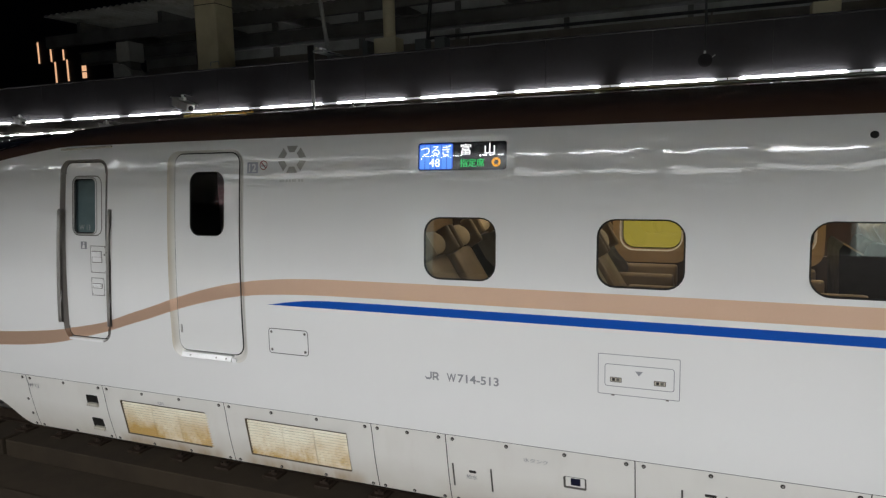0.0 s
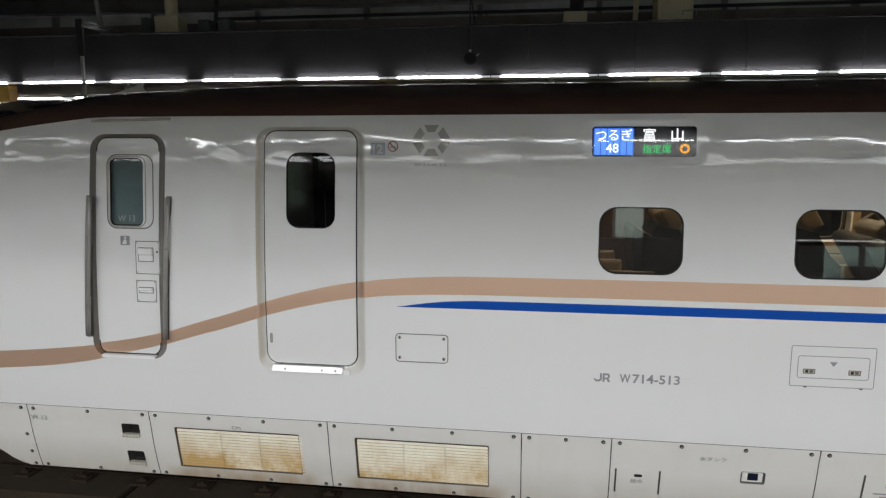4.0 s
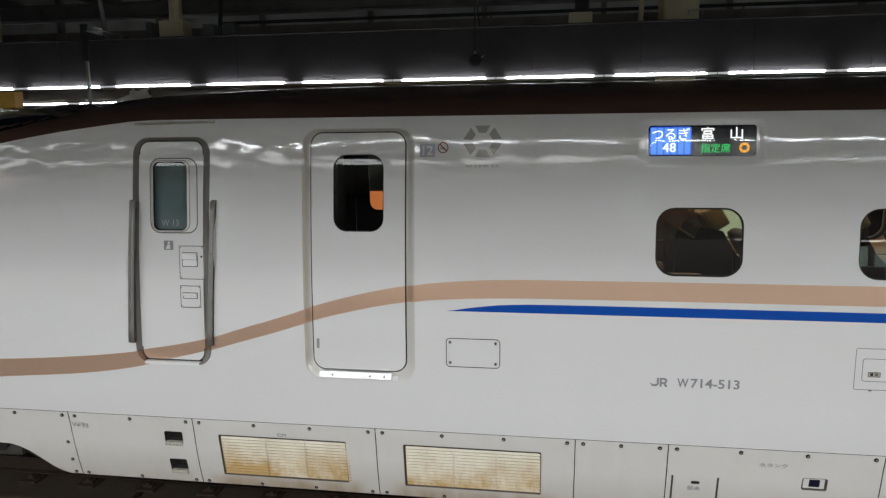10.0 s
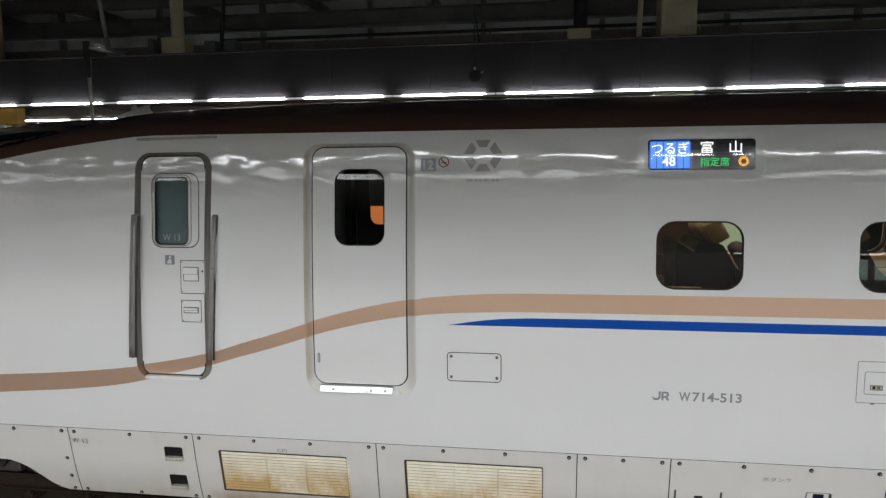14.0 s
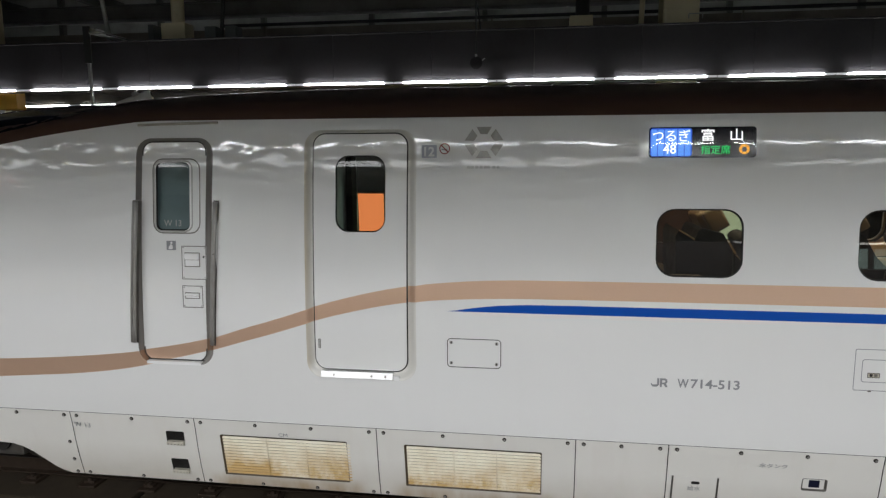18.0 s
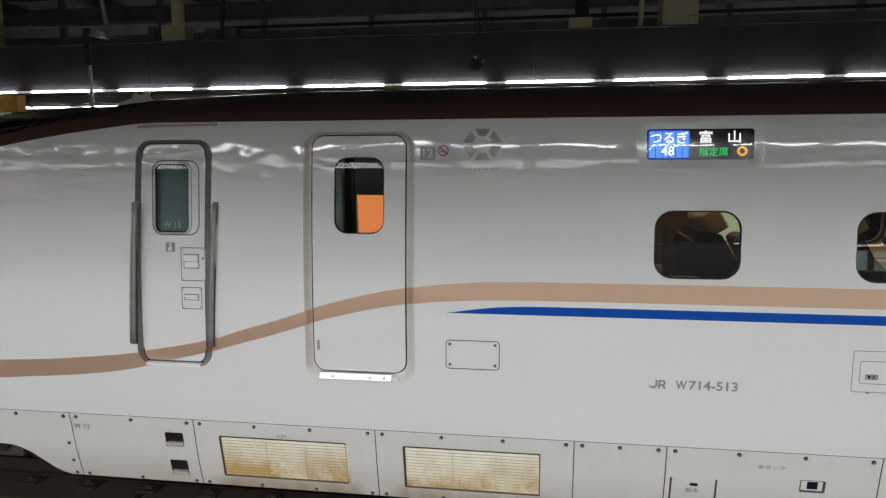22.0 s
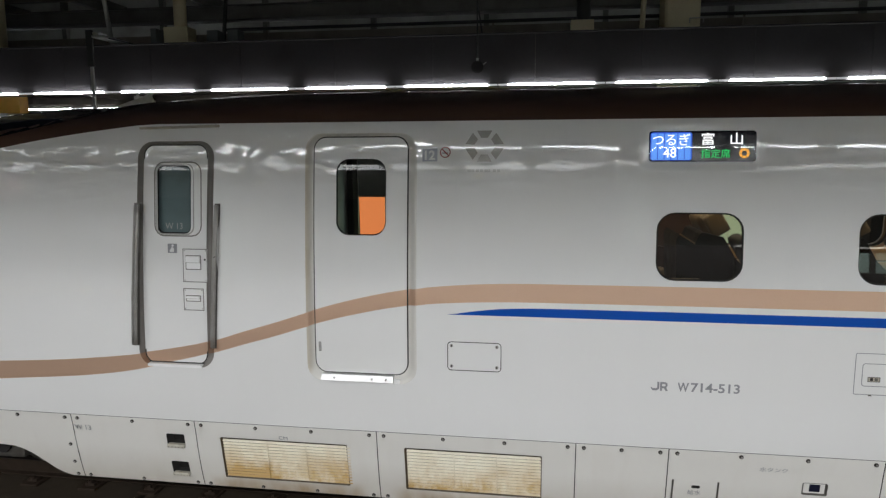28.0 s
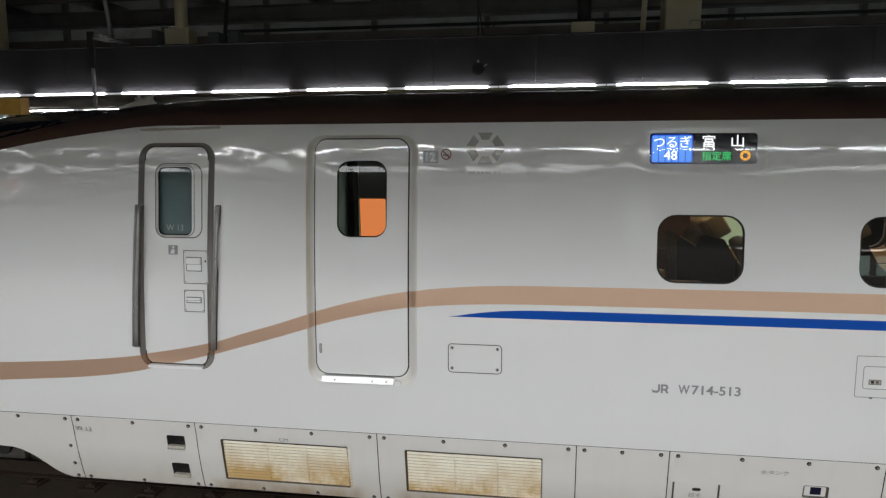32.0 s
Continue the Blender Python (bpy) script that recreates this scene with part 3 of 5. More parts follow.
# the crew door with its hand rails and lock plates
dish("door_surround", slant(pairs(CAB_OUT, CAB_IN)[0]), slant(pairs(CAB_OUT, CAB_IN)[1]), 0.045, CABRIM, train, label="crew door surround darkened for the shade of its recess")
crew = patch("crew_door", slant(rrect(*CAB_IN)), [rrect(-3.226, -2.934, 2.406, 2.936, 0.05)], WHITE, train, inset=0.043)
ring("door_gap", slant(rrect(*CAB_IN)), slant(rrect(-3.331, -2.794, 1.369, 3.089, 0.076)), 0.0415, 0.0415, SEAM, crew)
ring("window_gasket", rrect(-3.226, -2.934, 2.406, 2.936, 0.05), rrect(-3.217, -2.943, 2.415, 2.927, 0.044), 0.041, 0.053, RUBBER, crew)
outline("window_frame", -3.254, -2.840, 2.382, 2.966, 0.085, 0.010, DULL, crew, -0.0405)
outline("window_frame", -3.242, -2.905, 2.394, 2.952, 0.066, 0.012, STEEL, crew, -0.0405)
sheet("pane", -3.219, -2.941, 2.412, 2.930, 0.046, 0.049, DOORPANE, crew)
# Added backing, lightened to give the pane the tone it reflects.
ob = plate("window_backing", -3.42, -2.62, 2.34, 3.0, 0.02, -0.085, CABBACKING, crew, label="added blue-grey backing behind the pane")
lettering("fleet_mark", "W 13", -3.160, 2.440, 0.048, PALEPRINT, crew, -0.047, 0.15)
plate("crew_mark", -3.140, -3.060, 2.252, 2.325, 0.004, -0.0405, GREYPRINT, crew)
shape("mark_body", [(x - 0.014, z - 0.010) for x, z in ((-3.108, 2.27), (-3.072, 2.27), (-3.07, 2.296), (-3.076, 2.305), (-3.09, 2.309), (-3.107, 2.283))], WHITEPRINT, crew, -0.0385)
shape("mark_head", [(-3.096 + 0.0105 * math.cos(a), 2.31 + 0.0105 * math.sin(a)) for a in np.linspace(0, 6.1, 12)], WHITEPRINT, crew, -0.0385)
for x0, x1, z0, z1, hx0, hx1, hz0, hz1 in ((-3.010, -2.796, 2.024, 2.288, -2.982, -2.851, 2.125, 2.235), (-3.012, -2.835, 1.799, 1.975, -2.988, -2.861, 1.873, 1.919)):
    lock = plate("lock_plate", x0, x1, z0, z1, 0.004, -0.0405, WHITE, train, label="white lock plate with a bright flush handle")
    outline("plate_edge", x0, x1, z0, z1, 0.004, 0.006, DULL, lock, -0.039)
    plate("handle_dish", hx0, hx1, hz0, hz1, 0.006, -0.038, STEEL, lock)
    outline("dish_edge", hx0 - 0.002, hx1 + 0.002, hz0 - 0.002, hz1 + 0.002, 0.006, 0.006, DULL, lock, -0.037)
    mid = hz0 + (hz1 - hz0) * 0.52
    plate("handle_flap", hx0 + 0.006, hx1 - 0.006, mid, hz1 - 0.005, 0.004, -0.024, CHROME, lock, 0.014)
    plate("handle_flap", hx0 + 0.006, hx1 - 0.006, hz0 + 0.005, mid - 0.006, 0.004, -0.033, CHROME, lock)
    for sx, sz in ((x0 + 0.015, z0 + 0.015), (x1 - 0.015, z0 + 0.015), (x0 + 0.015, z1 - 0.015), (x1 - 0.015, z1 - 0.015)):
        plate("screw", sx - 0.004, sx + 0.004, sz - 0.004, sz + 0.004, 0.0035, -0.0385, DULL, lock)
plate("keyhole", -2.826, -2.812, 2.195, 2.211, 0.006, -0.0385, BLACK, crew)
plate("door_step", -3.335, -2.86, 1.344, 1.366, 0.003, 0.006, CHROME, train, 0.05, "bright narrow step lip")
plate("step_seam", -3.345, -2.85, 1.368, 1.374, 0.002, -0.030, SEAM, train, 0.012)


def grab_rail(xa, xb):
    """An upright bar in a shallow dark channel beside the crew door."""
    lean = lambda z: 0.064 * (z - 2.645) / 1.135
    a = [(xa + lean(z), z) for z in np.linspace(1.511, 2.645, 8)] + [(xb + lean(z), z) for z in np.linspace(2.645, 1.511, 8)]
    channel = shape("grab_rail", a, DULL, train, 0.0025, "upright steel grab rail in a dark channel")
    for f, r, d in ((0.22, 0.010, -0.012), (0.72, 0.013, -0.03)):
        x = xa + (xb - xa) * f
        zs = np.linspace(1.52, 2.635, 12)
        pts = [shell(x + lean(z), z, d) for z in zs]
        n = 10
        v = [p + r * np.array((math.cos(2 * math.pi * k / n), math.sin(2 * math.pi * k / n), 0)) for p in pts for k in range(n)]
        fs = [(i * n + k, i * n + (k + 1) % n, (i + 1) * n + (k + 1) % n, (i + 1) * n + k) for i in range(11) for k in range(n)]
        link("bar", fresh(v, fs + [tuple(range(n - 1, -1, -1)), tuple(range(11 * n, 12 * n))], "bar", True), STEEL, channel)


grab_rail(-3.400, -3.330)
grab_rail(-2.704, -2.656)
gutter = shell(np.linspace(-3.353, -2.675, 9), np.linspace(3.224, 3.236, 9), -0.012)
part("rain_gutter", tube(gutter, 0.011, 6), FRAME, train, "thin rain strip over the crew door", True)

# side windows
for c in WINDOWS:
    w = ring("side_window", rrect(*pane_rect(c)), rrect(*pane_rect(c, -0.012)), -0.001, 0.012, RUBBER, train, label="rounded tinted side window")
    sheet("pane", *pane_rect(c, -0.006), 0.008, PANE, w)
    r2 = rrect(c - 0.33, c + 0.33, 2.10, 2.66, 0.15)
    ring("window_reveal", rrect(*pane_rect(c, 0.005)), r2, 0.02, 0.13, LINING, w)
for c in FAR_WINDOWS:
    r2 = rrect(c - 0.318, c + 0.318, 1.982, 2.638, 0.145)
    f = ring("side_window", rrect(*far_rect(c)), rrect(*far_rect(c, -0.012)), -0.001, 0.012, RUBBER, train, True)
    sheet("pane", *far_rect(c, -0.006), 0.008, PANE, f, True)
    ring("window_rim", rrect(c - 0.335, c + 0.335, 1.965, 2.655, 0.16), r2, 0.139, 0.132, CHROME, f, True, "pale metal inner window rim")
    ring("window_panel", rrect(c - 0.41, c + 0.41, 1.835, 2.80, 0.17), rrect(c - 0.335, c + 0.335, 1.965, 2.655, 0.16), 0.143, 0.139, LINING, f, True, "tan panel round the inner window")

# destination sign
dish("sign_recess", pairs(SIGN_OUT, SIGN_IN)[0], pairs(SIGN_OUT, SIGN_IN)[1], 0.0085, GLOSSWHITE, train, label="shallow pressed recess round the sign")
sx0, sx1, sz0, sz1, _ = SIGN_IN


def led(name, colour, strength):
    return Mat(name, (0.02, 0.02, 0.02), 0.5).glow(colour, strength).m


LED_WHITE, LED_BLUE, LED_DEEP = led("white_led", (1, 1, 1), 1.6), led("light_blue_led", (0.13, 0.36, 1.0), 0.95), led("blue_led", (0.02, 0.1, 0.75), 0.9)
LED_GREEN, LED_AMBER = led("green_led", (0.03, 0.9, 0.2), 0.75), led("amber_led", (1.0, 0.45, 0.05), 1.1)
sign = plate("destination_sign", *SIGN_IN, -0.0085, Mat("black_sign_glass", (0.008, 0.008, 0.012), 0.12).m, train, 0.02, "lit destination sign with white letters on blue and black", 7)
D = -0.007
plate("service_field", sx0 + 0.010, sx0 + 0.283, sz0 + 0.010, sz1 - 0.008, 0.016, D, LED_DEEP, sign, 0.001)
for i in range(6):
    plate("field_stripe", sx0 + 0.017 + i * 0.044, sx0 + 0.017 + i * 0.044 + 0.038, sz0 + 0.014, sz1 - 0.016, 0.004, D + 0.0005, LED_BLUE, sign, 0.001)
lettering("service_name", "\u3064\u308b\u304e", sx0 + 0.025, sz0 + 0.118, 0.062, LED_WHITE, sign, D + 0.002, 0.245)
lettering("service_number", "48", sx0 + 0.095, sz0 + 0.030, 0.062, LED_WHITE, sign, D + 0.002, 0.085)
lettering("destination", "\u5bcc", sx0 + 0.345, sz0 + 0.122, 0.062, LED_WHITE, sign, D + 0.002, 0.082)
lettering("destination", "\u5c71", sx0 + 0.532, sz0 + 0.122, 0.062, LED_WHITE, sign, D + 0.002, 0.078)
lettering("seat_class", "\u6307\u5b9a\u5e2d", sx0 + 0.342, sz0 + 0.030, 0.046, LED_GREEN, sign, D + 0.002, 0.19)
hx, hz = sx0 + 0.622, sz0 + 0.057
for i in range(6):
    a0, a1 = radians(60 * i + 5), radians(60 * i + 55)
    shape("class_emblem", [(hx + r * math.cos(a), hz + r * math.sin(a)) for r, a in ((0.036, a0), (0.036, a1), (0.019, a1), (0.019, a0))], LED_AMBER, sign, D + 0.002)

sheet("sign_cover", *SIGN_IN, 0.003, SIGNGLASS, sign)

# markings
plate("car_plate", -1.040, -0.927, 2.962, 3.055, 0.003, 0.0015, PLATEGREY, train, 0.003)
lettering("car_number", "12", -1.022, 2.976, 0.064, WHITEPRINT, train, 0.003, 0.078, bold=0.04)
ncx, ncz = -0.868, 3.028
shape_ring = [(ncx + 0.04 * math.cos(a), ncz + 0.04 * math.sin(a)) for a in np.linspace(0, 2 * math.pi, 28, False)]
ring("no_smoking_mark", shape_ring, [(ncx + (x - ncx) * 0.82, ncz + (z - ncz) * 0.82) for x, z in shape_ring], -0.002, -0.002, REDPRINT, train)
shape("mark_slash", [(ncx - 0.030, ncz + 0.024), (ncx - 0.024, ncz + 0.030), (ncx + 0.030, ncz - 0.024), (ncx + 0.024, ncz - 0.030)], REDPRINT, train, 0.0024)
plate("mark_bar", ncx - 0.024, ncx + 0.02, ncz - 0.010, ncz - 0.001, 0.001, 0.002, GREYPRINT, train, 0.003)
ex, ez = -0.581, 3.071
for i in range(6):
    a0, a1 = radians(60 * i + 7), radians(60 * i + 53)
    shape("emblem_facet", [(ex + r * math.cos(a), ez + r * math.sin(a) * 0.86) for r, a in ((0.141, a0), (0.141, a1), (0.074, a1 - 0.05), (0.074, a0 + 0.05))], SILVER, train, 0.002)
for i, w in enumerate((0.03, 0.02, 0.022, 0.022, 0.03, 0.012, 0.022, 0.02)):
    plate("faint_print_bar", ex - 0.122 + i * 0.031, ex - 0.122 + i * 0.031 + w, 2.885, 2.905, 0.001, 0.001, FAINT, train, 0.002)
lettering("fleet_number", "W", 0.808, 1.335, 0.063, GREYPRINT, train, 0.002, 0.076, bold=0.03)
lettering("fleet_number", "714-513", 0.897, 1.336, 0.063, GREYPRINT, train, 0.002, 0.325, 0.006, bold=0.03)
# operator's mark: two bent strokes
for pts in ([(0.627, 1.372), (0.640, 1.356), (0.672, 1.356), (0.690, 1.368), (0.690, 1.408), (0.675, 1.408), (0.675, 1.372), (0.666, 1.369), (0.640, 1.369), (0.634, 1.377)],
            [(0.696, 1.355), (0.711, 1.355), (0.711, 1.408), (0.696, 1.408)], [(0.711, 1.397), (0.732, 1.397), (0.736, 1.391), (0.736, 1.388), (0.728, 1.382), (0.711, 1.382), (0.711, 1.371), (0.726, 1.371), (0.736, 1.355), (0.754, 1.355), (0.742, 1.376), (0.751, 1.387), (0.749, 1.4), (0.738, 1.408), (0.711, 1.408)]):
    shape("operator_mark", [(x * 0.92 + 0.05, 1.333 + (z - 1.355) * 1.22) for x, z in pts], GREYPRINT, train, 0.002)

plate("round_fitting", 3.494, 3.54, 3.105, 3.15, 0.022, 0.004, BLACK, train, 0.01, "small dark round fitting", 6)

# body hatches
hatch = plate("service_hatch", -0.841, -0.441, 1.418, 1.636, 0.028, 0.0015, WHITE, train, 0.004, "small white service hatch with four screws")
outline("hatch_seam", -0.843, -0.439, 1.416, 1.638, 0.03, 0.006, SEAM, hatch, 0.0022)
for x in (-0.811, -0.473):
    for z in (1.450, 1.606):
        plate("screw", x - 0.013, x + 0.013, z - 0.013, z + 0.013, 0.0125, 0.004, STEEL, hatch, 0.004)
        plate("screw_slot", x - 0.004, x + 0.004, z - 0.008, z + 0.008, 0.002, 0.0048, BLACK, hatch, 0.002)
tank = plate("filler_hatch", 1.938, 2.472, 1.372, 1.662, 0.012, 0.0012, WHITE, train, 0.004, "white filler hatch with two latches")
outline("hatch_seam", 1.936, 2.474, 1.370, 1.664, 0.012, 0.005, GREYPRINT, tank, 0.002)
outline("flap_seam", 1.982, 2.438, 1.430, 1.593, 0.02, 0.005, GREYPRINT, tank, 0.002)
for x in (2.022, 2.310):
    latch = plate("latch", x, x + 0.072, 1.466, 1.496, 0.002, 0.003, FRAME, tank, 0.006)
    outline("latch_edge", x - 0.003, x + 0.075, 1.463, 1.499, 0.003, 0.005, DULL, latch, 0.0036)
    plate("latch_slot", x + 0.012, x + 0.030, 1.471, 1.491, 0.002, 0.0036, BLACK, latch, 0.004)
    plate("latch_slot", x + 0.040, x + 0.060, 1.471, 1.491, 0.002, 0.0036, DULL, latch, 0.004)
shape("triangle_mark", [(2.185, 1.553), (2.235, 1.553), (2.21, 1.520)], GREYPRINT, tank, 0.003)
for x in (2.03, 2.385):
    plate("hinge", x, x + 0.02, 1.363, 1.373, 0.002, 0.004, DULL, tank, 0.006)

# ---- skirts ----
SEAMS = [-12.0, -4.088, -2.968, -1.413, 0.118, 0.774, 2.190, 3.60, 5.05, 6.5, 8.2, 9.9, 11.6, 13.9]


def lip(x, z):
    """The top strip stands a little proud of the panel below it."""
    t = np.clip((z - (SKIRT_TOP - 0.105)) / 0.02, 0, 1)
    return 0.009 * (1 - t * t * (3 - 2 * t))


BOLT = bmesh.new()
rod(BOLT, (0, 0.004, 0), (0, -0.006, 0), 0.0165, 12, 0.0135)
washer = set(BOLT.faces)
rod(BOLT, (0, -0.004, 0), (0, -0.0095, 0), 0.0075, 6)
for f in BOLT.faces:
    f.material_index = 0 if f in washer else 1
BOLT_MESH = bpy.data.meshes.new("bolt")
BOLT.to_mesh(BOLT_MESH)
BOLT_MESH.materials.append(BOLTDARK)
BOLT_MESH.materials.append(STEEL)
BOLT.free()


def bolt(parent, x, z):
    p = shell(x, z, float(lip(x, z)))
    n = facing(np.array(x), np.array(z))
    ob = link("bolt", BOLT_MESH, DULL, parent)
    ob.matrix_local = Matrix.Translation(p) @ Vector(n).to_track_quat("-Y", "Z").to_matrix().to_4x4()


def vent(parent, x0, x1, z0, z1, splits):
    """A recessed louvre: dirty frame, slanted blades, and thin uprights."""
    v = ring("vent_frame", rrect(x0, x1, z0, z1, 0.008, 3), rrect(x0 + 0.020, x1 - 0.018, z0 + 0.020, z1 - 0.005, 0.003, 3), 0.002, 0.02, VENTRIM, parent, label="dust-stained louvred vent")
    loop = rrect(x0 + 0.01, x1 - 0.01, z0 + 0.01, z1 - 0.01, 0.004, 3)
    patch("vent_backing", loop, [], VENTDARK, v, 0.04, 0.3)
    n = 13
    pitch = (z1 - z0 - 0.022) / n
    for i in range(n):
        z = z0 + 0.018 + pitch * i
        a, b, c = shell(x0 + 0.018, z, 0.004), shell(x0 + 0.018, z + pitch * 0.52, 0.014), shell(x0 + 0.018, z + pitch * 0.56, 0.020)
        t = np.array((0, 0.003, -0.003))
        w = np.array((x1 - x0 - 0.032, 0, 0))
        ps = [a, b, c, c + t, b + t, a + t]
        vs = ps + [p + w for p in ps]
        fs = [(j, (j + 1) % 6, 6 + (j + 1) % 6, 6 + j) for j in range(6)] + [tuple(range(5, -1, -1)), tuple(range(6, 12))]
        link("slat", fresh(vs, [tuple(reversed(q)) for q in fs], "slat"), VENT, v)
    for f in splits:
        x = x0 + (x1 - x0) * f
        pts = [shell(x, z, 0.008) for z in np.linspace(z0 + 0.018, z1 - 0.016, 5)]
        bm = bmesh.new()
        for p, q in zip(pts, pts[1:]):
            rod(bm, p, q, 0.004, 5)
        part("upright", bm, VENT, v)


def hole_step(parent, x0, x1, z0, z1):
    s = ring("foot_step", rrect(x0, x1, z0, z1, 0.014, 4), rrect(x0 + 0.01, x1 - 0.01, z0 + 0.012, z1 - 0.006, 0.01, 4), 0.006, 0.10, SEAM, parent, label="dark foot step opening with a studded lip")
    patch("step_back", rrect(x0 + 0.01, x1 - 0.01, z0 + 0.012, z1 - 0.006, 0.01, 4), [], BLACK, s, 0.1, 0.3)
    p, q = shell(x0 + 0.004, z0 + 0.012, 0.0), shell(x1 - 0.004, z0 + 0.012, 0.0)
    part("tread", boxed(p[0], q[0], p[1] - 0.012, p[1] + 0.03, p[2] - 0.024, p[2] + 0.005, 0.004), TREAD, s, "pale worn tread lip")
    for i in range(5):
        x = x0 + 0.02 + (x1 - x0 - 0.04) * i / 4
        plate("stud", x - 0.005, x + 0.005, z0 - 0.009, z0 + 0.001, 0.004, 0.016, DULL, s, 0.02, n=3)


STEPS = [(-3.240, -3.078, 0.655, 0.762), (-3.234, -3.078, 0.385, 0.506)]
VENTS = [(-2.752, -1.660, 0.386, 0.758), (-1.194, -0.130, 0.392, 0.764)]
SQUARE = (1.686, 1.850, 0.584, 0.682)
for i, (a, b) in enumerate(zip(SEAMS, SEAMS[1:])):
    a, b = a + 0.0035, b - 0.0035
    if i == 0:
        loop = [(float(x), 0.56) for x in np.linspace(a, -4.86, 20)] + [(-4.70, 0.553), (-4.62, 0.53), (-4.53, 0.485), (-4.44, 0.42), (-4.352, 0.35), (-4.28, 0.31), (-4.205, SKIRT_LOW), (b, SKIRT_LOW), (b, SKIRT_TOP - 0.003)] + [(float(x), SKIRT_TOP - 0.003) for x in np.linspace(b, a, 20)[1:]]
    else:
        loop = [(a, SKIRT_LOW), (b, SKIRT_LOW), (b, SKIRT_TOP - 0.003), (a, SKIRT_TOP - 0.003)]
    inner = lambda r: rrect(r[0], r[1], r[2], r[3], 0.012, 4)
    holes = [inner(r) for r in VENTS + STEPS + [SQUARE] if a < r[0] < b]
    panel = patch("skirt_panel", loop, holes, SKIRT, train, 0.0, 0.12 if -6 < a < 5 else 0.4, label="dusty white skirt panel with bolts", bulge=lip)
    patch("skirt_panel", loop, [], SKIRT, train, 0.0, 0.4, True, bulge=lip)
    if -13 < a < 6:
        x0 = -5.6 if i == 0 else a
        k = 3 if b - x0 < 1.2 else 4
        for j in range(k):
            x = x0 + 0.055 + (b - x0 - 0.11) * j / (k - 1)
            if i == 0:
                x = b - 0.055 - 0.445 * (k - 1 - j)
            bolt(panel, x, SKIRT_TOP - 0.034)
            if i > 0 or j == k - 1:
                bolt(panel, x, SKIRT_LOW + 0.022)
    if i == 0:
        for z in (0.435, 0.605):
            bolt(panel, b - 0.055, z)
    for r in VENTS:
        if a < r[0] < b:
            vent(train, *r, (0.37, 0.68))
    for r in STEPS:
        if a < r[0] < b:
            hole_step(train, *r)
    if a < -3.9 < b:
        lettering("fleet_mark", "W 13", -4.062, 0.758, 0.044, GREYPRINT, panel, 0.009, 0.145, -0.02, low=True)
    if a < -2.2 < b:
        lettering("vent_mark", "CM", -2.232, 0.774, 0.033, GREYPRINT, panel, 0.010, 0.078, 0.0, low=True)
    if a < 1.4 < b:
        lettering("tank_mark", "\u6c34\u30bf\u30f3\u30af", 1.393, 0.757, 0.026, GREYPRINT, panel, 0.008, 0.184, 0.0, low=True)
        flap = plate("water_flap", 0.813, 1.135, 0.44, 0.640, 0.008, -0.0085, SKIRT, train, 0.004, "white water filler flap")
        for x in (0.811, 1.125):
            plate("flap_slide", x, x + 0.012, 0.435, 0.640, 0.002, -0.004, DULL, flap, 0.008)
        plate("finger_slot", 0.948, 1.008, 0.576, 0.600, 0.011, -0.0075, BLACK, flap, 0.004)
        lettering("filler_mark", "\u7d66\u6c34", 0.925, 0.525, 0.03, GREYPRINT, flap, 0.004, 0.09, low=True)
        socket = ring("socket", inner(SQUARE), rrect(1.698, 1.838, 0.594, 0.672, 0.006, 4), 0.004, 0.02, DULL, train, label="small square socket in the skirt")
        patch("socket_back", rrect(1.698, 1.838, 0.594, 0.672, 0.006, 4), [], SKIRT, socket, 0.02, 0.3)
        plate("socket_hole", 1.736, 1.806, 0.606, 0.666, 0.003, -0.0185, Mat("dark_blue_plug", (0.008, 0.01, 0.03), 0.4).m, socket, 0.003)
    if a < 2.6 < b:
        flap = plate("drain_flap", 2.500, 2.785, 0.47, 0.715, 0.008, -0.0085, SKIRT, train, 0.004, "white drain flap with arrow print")
        for x in (2.495, 2.775):
            plate("flap_slide", x, x + 0.012, 0.465, 0.715, 0.002, -0.004, DULL, flap, 0.008)
        shape("arrow_mark", [(2.64, 0.64), (2.70, 0.64), (2.67, 0.672)], GREYPRINT, flap, -0.0075)
        shape("arrow_mark", [(2.64, 0.628), (2.70, 0.628), (2.67, 0.596)], GREYPRINT, flap, -0.0075)
        plate("finger_slot", 2.645, 2.72, 0.69, 0.712, 0.008, -0.0075, BLACK, flap, 0.004)
        plate("unreadable_print", 2.575, 2.78, 0.562, 0.572, 0.001, -0.0075, GREYPRINT, flap, 0.002)
        plate("unreadable_print", 2.62, 2.73, 0.535, 0.545, 0.001, -0.0075, GREYPRINT, flap, 0.002)

